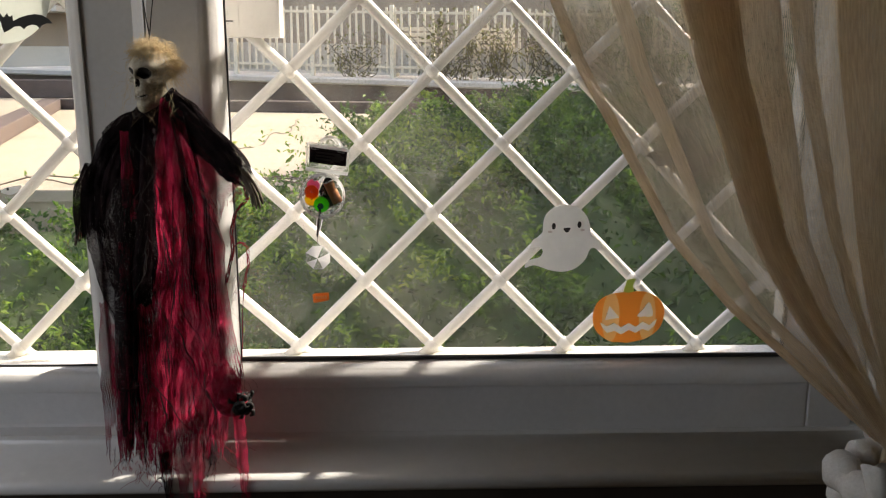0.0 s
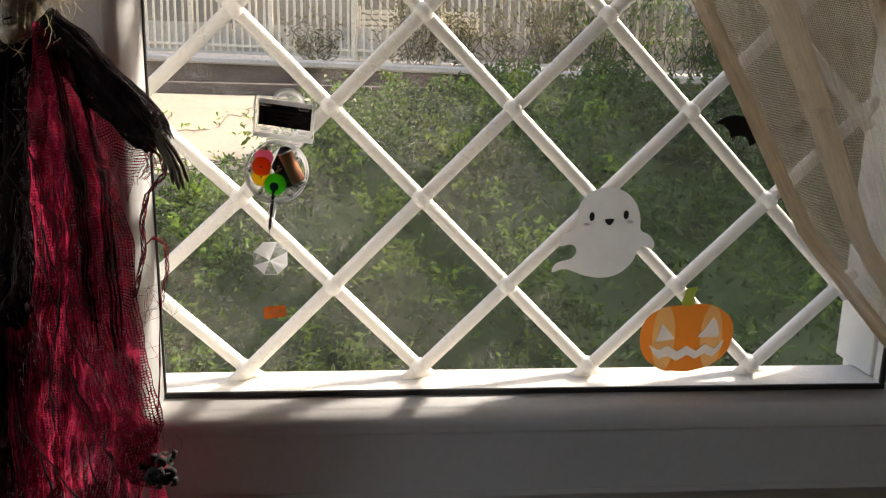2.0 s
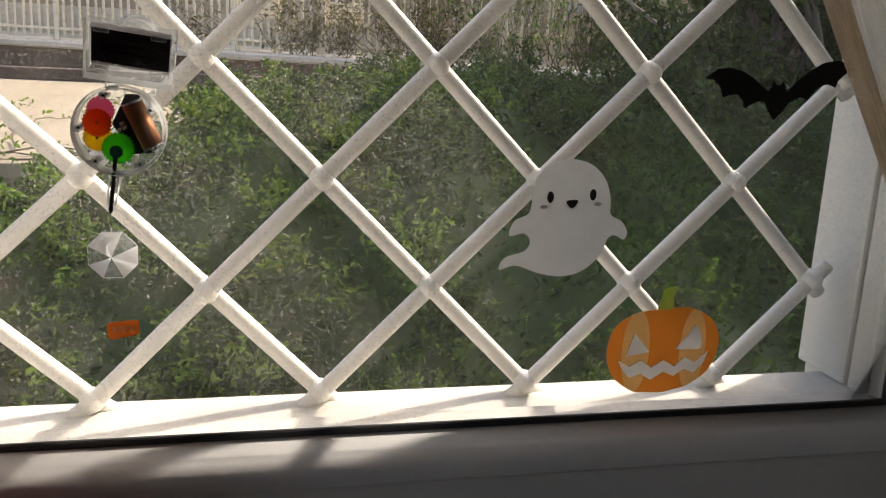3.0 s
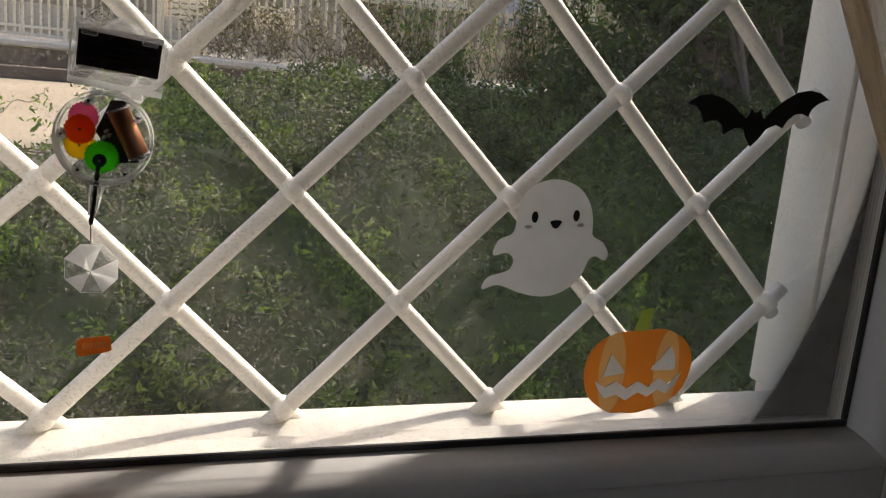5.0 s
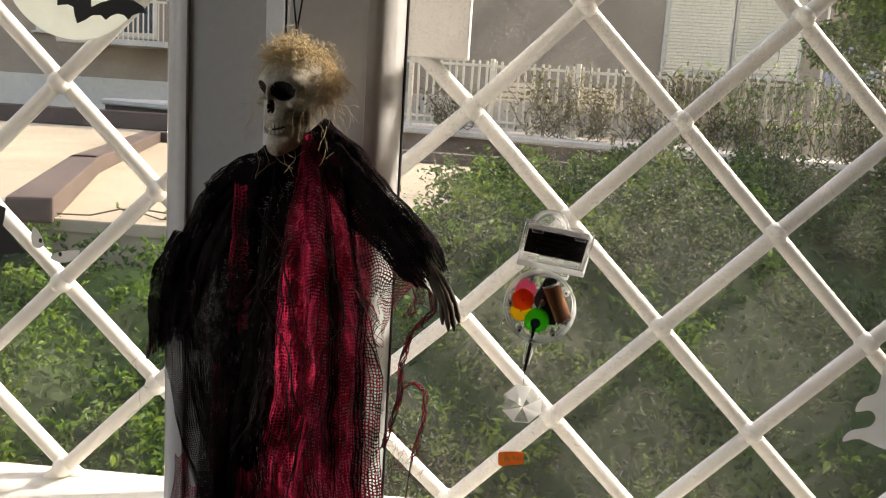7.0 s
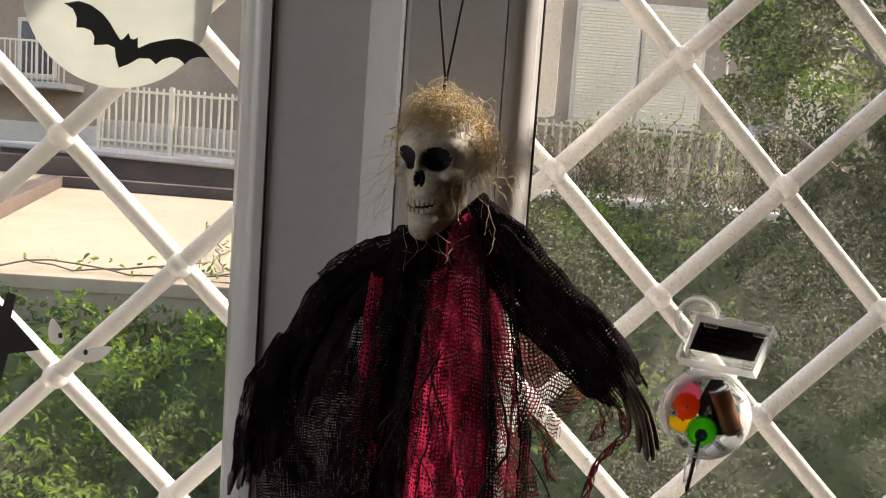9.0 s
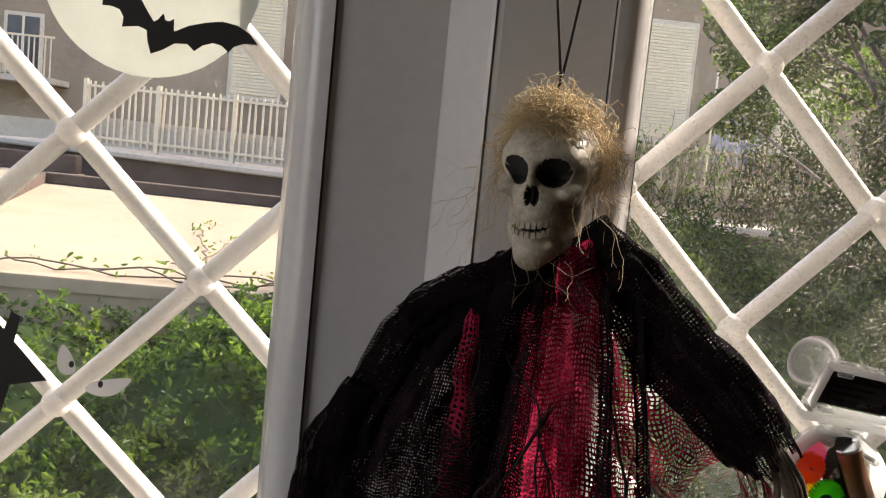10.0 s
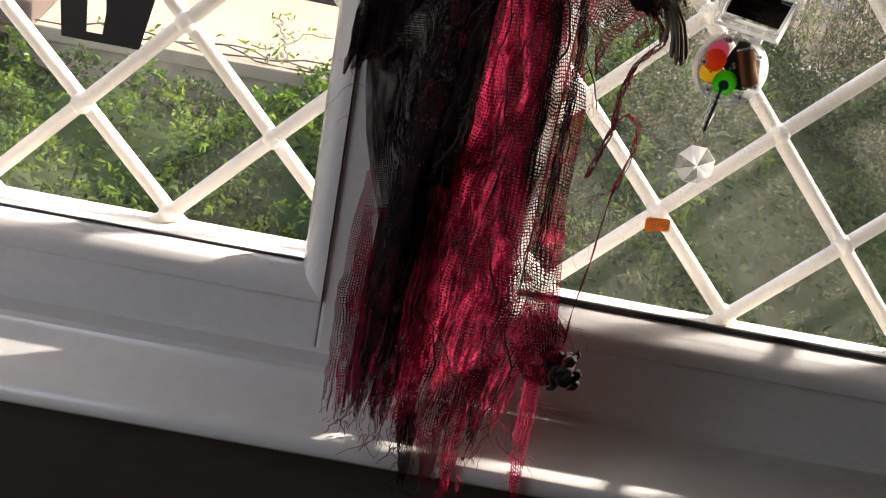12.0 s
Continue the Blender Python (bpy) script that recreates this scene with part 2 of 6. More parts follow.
def add_tube(bm, pts, radii, sides=8, cap=True, uv=None):
    """A round tube along points; radii is one number or one for each point."""
    pts = [Vector(p) for p in pts]
    if not hasattr(radii, "__len__"):
        radii = [radii] * len(pts)
    rings, side = [], None
    for i, p in enumerate(pts):
        d = (pts[min(i + 1, len(pts) - 1)] - pts[max(i - 1, 0)]).normalized()
        if side is None or abs(side.dot(d)) > 0.95:
            side = d.orthogonal().normalized()
        side = (side - d * side.dot(d)).normalized()
        up = d.cross(side)
        rings.append([bm.verts.new(p + radii[i] * (math.cos(a) * side + math.sin(a) * up)) for a in (2 * math.pi * k / sides for k in range(sides))])
    faces = []
    for a, b in zip(rings, rings[1:]):
        for k in range(sides):
            f = bm.faces.new((a[k], a[(k + 1) % sides], b[(k + 1) % sides], b[k]))
            f.smooth = True
            faces.append(f)
    if cap:
        faces.append(bm.faces.new(rings[0][::-1]))
        faces.append(bm.faces.new(rings[-1]))
    return faces


def add_prism(bm, outline, y0, y1, holes=()):
    """A flat sheet in the x-z plane with an outline, from depth y0 to y1."""
    es = []
    for ring in (outline, *holes):
        vs = [bm.verts.new((x, y0, z)) for x, z in ring]
        es += [bm.edges.new((a, b)) for a, b in zip(vs, vs[1:] + vs[:1])]
    r = bmesh.ops.triangle_fill(bm, use_beauty=True, use_dissolve=False, edges=es)
    fs = [g for g in r["geom"] if isinstance(g, bmesh.types.BMFace)]
    ex = bmesh.ops.extrude_face_region(bm, geom=fs)
    for v in (g for g in ex["geom"] if isinstance(g, bmesh.types.BMVert)):
        v.co.y = y1
    bmesh.ops.recalc_face_normals(bm, faces=bm.faces[:])
    return bm


def prism(outline, y0, y1, holes=()):
    return add_prism(bmesh.new(), outline, y0, y1, holes)


def smooth_loop(pts, n=4):
    """A closed Catmull-Rom curve through points."""
    out = []
    k = len(pts)
    for i in range(k):
        p0, p1, p2, p3 = (Vector(pts[(i + j - 1) % k]) for j in range(4))
        for s in range(n):
            t = s / n
            q = 0.5 * (2 * p1 + (p2 - p0) * t + (2 * p0 - 5 * p1 + 4 * p2 - p3) * t * t + (3 * p1 - p0 - 3 * p2 + p3) * t ** 3)
            out.append((q.x, q.y))
    return out


def ellipse(cx, cz, rx, rz, n=24, turn=0.0):
    c, s = math.cos(turn), math.sin(turn)
    return [(cx + rx * math.cos(a) * c - rz * math.sin(a) * s, cz + rx * math.cos(a) * s + rz * math.sin(a) * c) for a in (2 * math.pi * k / n for k in range(n))]


def lerp(a, b, t):
    return a + (b - a) * t


def track(pts, t):
    """Piecewise linear value at t of (t, value...) rows."""
    ts = [p[0] for p in pts]
    return tuple(float(np.interp(t, ts, [p[k] for p in pts])) for k in range(1, len(pts[0])))


# ---- the room ----
# Dark brown that stands in for shade on the wall below the sill.
SILL_SHADE = surface("under_sill_shade", (0.045, 0.036, 0.030), (0.075, 0.060, 0.050), 5, 0.6, 0.2, 60, stretch=(0.3, 1, 1))
WX0, WX1 = -1.40, 0.599          # opening between the outer reveals
SILL_Z, TOP_Z = 0.875, 2.25
ROOM = dict(x0=-1.66, x1=2.0, y0=-2.8, y1=1.17, z1=2.75)


def build_room():
    r = ROOM
    tagged(part("floor", box((r["x0"], r["y0"], -0.1), (r["x1"], r["y1"], 0.0)), FLOOR, None), "unseen brown floor of the room, dark to keep bounced light low", "floor", kind="structure")
    tagged(part("ceiling", box((r["x0"], r["y0"], r["z1"]), (r["x1"], r["y1"], r["z1"] + 0.15)), ROOM_WALL, None), "unseen ceiling, warm grey to keep bounced light low", "ceiling", kind="structure")
    bm = bmesh.new()
    y0, y1 = r["y1"] - 0.02, 1.476
    add_box(bm, (r["x0"] - 0.2, y0, -3.0), (WX0, y1, r["z1"] + 0.3))
    add_box(bm, (WX1, y0, -3.0), (r["x1"] + 0.2, y1, r["z1"] + 0.3))
    add_box(bm, (WX0, y0, -3.0), (WX1, y1, SILL_Z - 0.05))
    add_box(bm, (WX0, y0, TOP_Z), (WX1, y1, r["z1"] + 0.3))
    tagged(part("wall_north", bm, PLASTER, None), "white plastered wall with the wide window opening", "wall", kind="structure")
    tagged(part("wall_south", box((r["x0"], r["y0"] - 0.2, 0.0), (r["x1"], r["y0"], r["z1"])), ROOM_WALL, None), "unseen wall of the room, warm grey to keep bounced light low", "wall", kind="structure")
    # Unseen opening, added so a lamp can light the window from the left.
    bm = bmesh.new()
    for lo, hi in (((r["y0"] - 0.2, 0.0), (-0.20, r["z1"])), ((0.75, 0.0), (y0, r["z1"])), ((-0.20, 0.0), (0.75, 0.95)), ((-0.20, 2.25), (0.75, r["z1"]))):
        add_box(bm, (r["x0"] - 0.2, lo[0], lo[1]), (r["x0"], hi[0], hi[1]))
    tagged(part("wall_west", bm, ROOM_WALL, None), "unseen warm grey wall with an opening added for a fill lamp", "wall", kind="structure")
    tagged(part("wall_east", box((r["x1"], r["y0"] - 0.2, 0), (r["x1"] + 0.2, y0, r["z1"])), ROOM_WALL, None), "unseen wall of the room, warm grey to keep bounced light low", "wall", kind="structure")


def rail(bm, axis, at, profile, a, b, mitre_a=0.0, mitre_b=0.0, flip=1):
    """A window bar along x or z. profile: (offset outwards from the pane's edge, depth y); the ends run out by the mitre."""
    rows = []
    for end, mit, sgn in ((a, mitre_a, -1), (b, mitre_b, 1)):
        ring = []
        for off, y in profile:
            s = end + sgn * mit * off
            co = (s, y, at - flip * off) if axis == "x" else (at + flip * off, y, s)
            ring.append(bm.verts.new(co))
        rows.append(ring)
    n = len(profile)
    for k in range(n):
        bm.faces.new((rows[0][k], rows[0][(k + 1) % n], rows[1][(k + 1) % n], rows[1][k]))
    bm.faces.new(rows[0][::-1])
    bm.faces.new(rows[1])
    return bm


def sash(parent, x0, x1, z0, z1, gy, face, wide, bottom):
    """An opening leaf round a pane: x0..x1, z0..z1 is the clear pane, gy the glass, face the front of the leaf."""
    d = gy - face
    bead = [(0.0265 * (1 - math.cos(a)), gy - 0.003 - (d + 0.001) * math.sin(a)) for a in (0.5 * math.pi * k / 8 for k in range(9))]
    bead += [(0.0265, gy + 0.004), (0.0, gy + 0.004)]
    for nm, ax, at, a, b, fl in (("glazing_bead", "x", z0, x0, x1, 1), ("glazing_bead", "x", z1, x0, x1, -1), ("glazing_bead", "z", x0, z0, z1, -1), ("glazing_bead", "z", x1, z0, z1, 1)):
        bm = rail(bmesh.new(), ax, at, bead, a, b, 1.0, 1.0, fl)
        bmesh.ops.recalc_face_normals(bm, faces=bm.faces[:])
        for f in bm.faces:
            f.smooth = len(f.verts) == 4 and f.calc_area() > 0
        ob = part(nm, bm, PVC, parent)
        m = ob.modifiers.new("edge", "EDGE_SPLIT")
        m.split_angle = radians(50)
    e = 0.0268
    bodies = (("x", z0, x0 - e, x1 + e, 1, bottom), ("x", z1, x0 - e, x1 + e, -1, wide), ("z", x0, z0 - bottom, z1 + wide, -1, wide), ("z", x1, z0 - bottom, z1 + wide, 1, wide))
    for ax, at, a, b, fl, w in bodies:
        if ax == "x":
            lo, hi = sorted((at - fl * e, at - fl * w))
            bm = box((a, face, lo), (b, gy + 0.035, hi), 0.0025, 2)
        else:
            lo, hi = sorted((at + fl * e, at + fl * w))
            bm = box((lo, face, a), (hi, gy + 0.035, b), 0.004, 2)
        part("sash_rail" if ax == "x" else "sash_stile", bm, PVC, parent)
    g, q = 0.006 if gy < 1.22 else 0.002, 0.0018
    for lo, hi in (((x0, z0), (x1, z0 + g)), ((x0, z1 - g), (x1, z1)), ((x0, z0 + g), (x0 + q, z1 - g)), ((x1 - g, z0 + g), (x1, z1 - g))):
        if gy > 1.22 and lo[1] > z0 + 0.001:
            continue
        part("gasket", box((lo[0], gy - 0.007, lo[1]), (hi[0], gy - 0.0025, hi[1]), 0.001), RUBBER, parent, "black rubber glazing gasket")


RX0, RX1, RZ0, RZ1, RY = -0.292, 0.487, 0.998, 2.10, 1.208
LX0, LX1, LZ0, LZ1, LY = -1.290, -0.503, 0.982, 2.10, 1.238


def build_window():
    for nm, x0, x1, z0, gy, face, gm, lab in (("window_1", RX0, RX1, RZ0, RY, 1.172, GLASS_R, "closed white plastic window leaf with dusty glass"),
                                              ("window_2", LX0, LX1, LZ0, LY, 1.203, GLASS_L, "closed white plastic window leaf beside the doll")):
        w = tagged(empty(nm, (x0, gy, z0)), lab, "window", kind="structure")
        w.matrix_world = Matrix.Identity(4)
        sash(w, x0, x1, z0, RZ1, gy, face, 0.094 if nm == "window_1" else 0.096, 0.115)
        pane = part("pane", box((x0 - 0.004, gy, z0 - 0.004), (x1 + 0.004, gy + 0.004, RZ1 + 0.004)), gm, w, "window glass with dust and water marks")
        pane.visible_shadow = False
    # bevelled cover strip on the meeting stile
    bm = bmesh.new()
    ring = [(-0.4105, 1.2028), (-0.4095, 1.2005), (-0.3885, 1.1725), (-0.3865, 1.1715), (-0.3865, 1.2028)]
    rows = [[bm.verts.new((x, y, z)) for x, y in ring] for z in (0.885, 2.19)]
    for k in range(5):
        bm.faces.new((rows[0][k], rows[0][(k + 1) % 5], rows[1][(k + 1) % 5], rows[1][k]))
    bm.faces.new(rows[0][::-1]), bm.faces.new(rows[1])
    bmesh.ops.recalc_face_normals(bm, faces=bm.faces[:])
    part("cover_strip", bm, PVC, bpy.data.objects["window_1"])
    # fixed outer frame
    fr = tagged(empty("window_frame"), "white plastic outer window frame", "window frame", kind="structure")
    part("frame_bottom", box((WX0, 1.20, 0.873), (WX1, 1.285, 0.905), 0.003), PVC, fr)
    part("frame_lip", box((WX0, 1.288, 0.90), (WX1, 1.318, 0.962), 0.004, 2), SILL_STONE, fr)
    part("frame_top", box((WX0, 1.20, 2.19), (WX1, 1.30, TOP_Z), 0.003), PVC, fr)
    part("frame_side", box((0.565, 1.18, 0.905), (WX1, 1.285, 2.19), 0.003), PVC, fr)
    part("frame_side", box((WX0, 1.18, 0.905), (-1.368, 1.285, 2.19), 0.003), PVC, fr)
    # inner sill board with a rounded nose
    bm = bmesh.new()
    prof = [(1.20, 0.902), (1.1712, 0.902), (1.170, 0.896), (1.166, 0.891), (1.158, 0.887), (1.146, 0.8835), (1.130, 0.8815), (1.11, 0.878), (1.095, 0.8755), (1.0885, 0.873), (1.085, 0.868), (1.0845, 0.860), (1.089, 0.855), (1.20, 0.855)]
    rows = [[bm.verts.new((x, y, z)) for y, z in prof] for x in (-1.655, 0.95)]
    np_ = len(prof)
    for k in range(np_):
        f = bm.faces.new((rows[0][k], rows[0][(k + 1) % np_], rows[1][(k + 1) % np_], rows[1][k]))
        f.smooth = 1 < k < 12
    bm.faces.new(rows[0][::-1]), bm.faces.new(rows[1])
    bmesh.ops.recalc_face_normals(bm, faces=bm.faces[:])
    tagged(part("inner_sill", bm, MARBLE, None), "pale stone window sill with a rounded nose", "window sill", kind="structure")
    # Panel added where the wall under the sill lies in shade.
    tagged(part("shade_panel", box((-1.655, 1.128, 0.02), (0.95, 1.149, 0.853), 0.003), SILL_SHADE, None), "dark brown sheet standing in for shade under the window sill", "wall panel", kind="structure")
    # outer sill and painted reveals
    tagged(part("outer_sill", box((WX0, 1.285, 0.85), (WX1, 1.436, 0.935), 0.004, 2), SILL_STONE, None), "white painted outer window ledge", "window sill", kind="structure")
    tagged(part("trim", box((WX1 - 0.014, 1.387, 0.936), (WX1, 1.475, TOP_Z), 0.004, 2), STEEL_WHITE, None), "white painted window reveal", "trim", kind="structure")
    tagged(part("trim", box((WX1 - 0.012, 1.337, 0.936), (WX1, 1.382, TOP_Z), 0.003, 2), STEEL_WHITE, None), "white painted shutter guide", "trim", kind="structure")
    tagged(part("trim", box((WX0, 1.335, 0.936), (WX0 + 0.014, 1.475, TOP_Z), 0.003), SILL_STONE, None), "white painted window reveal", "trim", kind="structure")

    # strip of bare brick behind the shutter guide, with a white bracket
    br = tagged(empty("brick_strip"), "narrow strip of bare brown brick in the reveal", "brickwork", kind="structure")
    me = mesh_from(box((0, 0, 0), (0.005, 0.030, 0.052), 0.0015), "brick", BRICK)
    for k in range(23):
        ob = part("brick", me, None, br)
        ob.location = (WX1 - 0.005, 1.302 + 0.001 * (k % 2), 0.938 + k * 0.056)
    tagged(part("bracket", box((WX1 - 0.020, 1.300, 1.120), (WX1 - 0.001, 1.334, 1.150), 0.003, 2), STEEL_WHITE, None), "small white painted steel bracket on the reveal", "bracket")


BRICK = surface("bare_brick", (0.20, 0.15, 0.11), (0.34, 0.27, 0.20), 30, 0.9, 0.5, 200, rand=0.2)

# lattice of the grille
GX, GZ, GA, GB, GY = -0.240, 0.945, 0.1115, 0.1128, 1.41


def lattice(i, j):
    return GX + GA * i + (-0.010 if i < 0 else 0.0), GZ + GB * j


def build_grille():
    g = tagged(empty("window_grille", (GX, GY, 0.935)), "white painted steel window grille of crossed round bars", "window grille")
    g.matrix_world = Matrix.Identity(4)
    lo, hi, top = -10, 7, 11
    for sgn in (1, -1):
        for c in range(-12, 30):
            pts = []
            for j in range(0, top + 1):
                i = c + j if sgn == 1 else c - j
                if lo <= i <= hi:
                    pts.append((i, j))
            if len(pts) < 2 or (pts[0][0] + pts[0][1]) % 2:
                continue
            co = [lattice(*p) for p in pts]
            # run on into the ledge, the reveal and the head
            ends = []
            for (x, z), (xn, zn) in ((co[0], co[1]), (co[-1], co[-2])):
                f = 0.16
                ends.append((x + (x - xn) * f, z + (z - zn) * f))
            co = [ends[0]] + co + [ends[1]]
            co = [(min(max(x, WX0 + 0.004), WX1 - 0.004), max(z, 0.93)) for x, z in co]
            yy = GY - 0.001 if sgn == 1 else GY + 0.009
            bm = bmesh.new()
            add_tube(bm, [(x, yy, z) for x, z in co], 0.0088, 12)
            part("bar", bm, STEEL_WHITE, g)
    bm = bmesh.new()
    bmesh.ops.create_uvsphere(bm, u_segments=12, v_segments=8, radius=0.0118)
    for f in bm.faces:
        f.smooth = True
    me = mesh_from(bm, "weld", STEEL_WHITE)
    for j in range(0, top + 1):
        for i in range(lo, hi + 1):
            if (i + j) % 2 == 0:
                x, z = lattice(i, j)
                ob = part("weld", me, None, g)
                ob.location = (x, GY + 0.002, z + (0.002 if j == 0 else 0))
                ob.scale = (1.06, 1.5, 1.06)


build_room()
build_window()
build_grille()
# fill lamp in an unseen opening added to the west wall
fill_lamp = new("west_fill", bpy.data.lights.new("west_fill", "AREA"))
fill_lamp.data.shape, fill_lamp.data.size, fill_lamp.data.size_y = "RECTANGLE", 0.92, 1.26
fill_lamp.data.energy, fill_lamp.data.color = 2.2, (1.0, 0.91, 0.80)
fill_lamp.matrix_world = look((ROOM["x0"] - 0.06, 0.275, 1.60), (0.0, 0.275, 1.60))


# ---- outside ----
CONCRETE = surface("sunlit_screed", (0.27, 0.22, 0.15), (0.36, 0.30, 0.21), 0.8, 0.9, 0.2, 12)
COPING = surface("dark_brown_coping", (0.045, 0.030, 0.024), (0.10, 0.070, 0.055), 2, 0.85, 0.3, 20)
LEDGE = surface("pale_concrete", (0.46, 0.41, 0.33), (0.60, 0.54, 0.45), 1.5, 0.9, 0.2, 14)
FENCE_WHITE = surface("white_fence_paint", (0.72, 0.61, 0.43), (0.82, 0.72, 0.53), 3, 0.6, 0.1, 30)
FACADE = surface("grey_brown_render", (0.27, 0.20, 0.14), (0.38, 0.29, 0.20), 0.7, 0.9, 0.2, 9)
FACADE_PALE = surface("pale_render", (0.62, 0.53, 0.40), (0.74, 0.65, 0.52), 0.7, 0.9, 0.2, 9)
SHUTTER = surface("beige_shutter", (0.78, 0.65, 0.43), (0.88, 0.76, 0.55), 2, 0.6, 0.1, 30)
SOIL = surface("soil_and_grass", (0.05, 0.06, 0.03), (0.12, 0.12, 0.06), 1.2, 0.95, 0.5, 9, dist=0.02)
BARK = surface("grey_bark", (0.10, 0.085, 0.07), (0.22, 0.19, 0.16), 6, 0.9, 0.6, 30, dist=0.01)
TARP = surface("pale_blue_cloth", (0.30, 0.32, 0.42), (0.42, 0.43, 0.52), 3, 0.8, 0.2, 30)
DARK_GLASS = surface("dark_window_glass", (0.03, 0.035, 0.045), (0.06, 0.065, 0.08), 2, 0.12, 0.0)
# Leaf tones: B also stands for shaded hedge leaves, C for sunlit ones.
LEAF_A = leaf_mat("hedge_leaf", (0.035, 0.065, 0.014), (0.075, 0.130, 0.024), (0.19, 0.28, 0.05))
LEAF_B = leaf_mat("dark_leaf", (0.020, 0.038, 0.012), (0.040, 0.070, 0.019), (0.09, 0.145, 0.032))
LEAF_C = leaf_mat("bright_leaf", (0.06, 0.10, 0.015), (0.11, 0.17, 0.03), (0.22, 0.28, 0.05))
LEAF_DRY = leaf_mat("dry_leaf", (0.07, 0.055, 0.025), (0.14, 0.12, 0.045), (0.20, 0.20, 0.07))
TWIG = surface("dry_twig", (0.09, 0.07, 0.05), (0.16, 0.13, 0.09), 8, 0.9, 0.2)


def leaves(name, pos, normal_bias, size, material, parent=None, seed=1, spread=1.0):
    """Many small folded leaves in one mesh. pos: n x 3."""
    rng = np.random.default_rng(seed)
    n = len(pos)
    d = rng.normal(size=(n, 3)) * spread + np.array(normal_bias)
    d /= np.linalg.norm(d, axis=1)[:, None]
    a = rng.normal(size=(n, 3))
    t = np.cross(d, a)
    t /= np.linalg.norm(t, axis=1)[:, None]
    b = np.cross(d, t)
    s = size * rng.uniform(0.55, 1.4, n)[:, None]
    droop = d * s * 0.25
    p0, p3 = pos - t * s * 0.5, pos + t * s * 0.55 - droop
    m1, m2 = pos - t * s * 0.22 + b * s * 0.22 + droop * 0.5, pos - t * s * 0.22 - b * s * 0.22 + droop * 0.5
    n1, n2 = pos + t * s * 0.18 + b * s * 0.20 + droop * 0.2, pos + t * s * 0.18 - b * s * 0.20 + droop * 0.2
    v = np.stack([p0, m1, n1, p3, n2, m2], 1).reshape(-1, 3)
    k = np.arange(n)[:, None] * 6
    f = np.concatenate([k + np.array([[0, 1, 2, 3]]), k + np.array([[0, 3, 4, 5]])], 1).reshape(-1, 4)
    me = bpy.data.meshes.new(name)
    me.from_pydata(v.tolist(), [], f.tolist())
    me.materials.append(material)
    ob = new(name, me)
    ob.parent = parent
    return ob


def hedge_top(x, y):
    """Height of the shrubs over the plan."""
    right = 1 / (1 + np.exp(-(x + 0.55) * 3.2))
    crest = 0.34 + 0.68 * right
    rise = np.clip((y - 2.6) / 2.6, 0, 1) ** 0.8
    z = -0.85 + (crest + 0.85) * rise
    back = np.clip((y - (6.2 + 2.8 * right)) / 1.5, 0, 1)
    z -= back * 1.5
    z += 0.13 * np.sin(2.1 * x + 1.3 * y) * np.cos(1.7 * y - 0.8 * x) + 0.07 * np.sin(5.3 * x - 2.2 * y + 1.0) + 0.05 * np.cos(6.1 * y + 3.7 * x)
    return z


def build_ground():
    bm = bmesh.new()
    bmesh.ops.create_grid(bm, x_segments=8, y_segments=8, size=900)
    for v in bm.verts:
        v.co.z = -1.6
    tagged(part("ground", bm, SOIL, None), "rough green and brown ground of the garden", "ground", kind="structure")


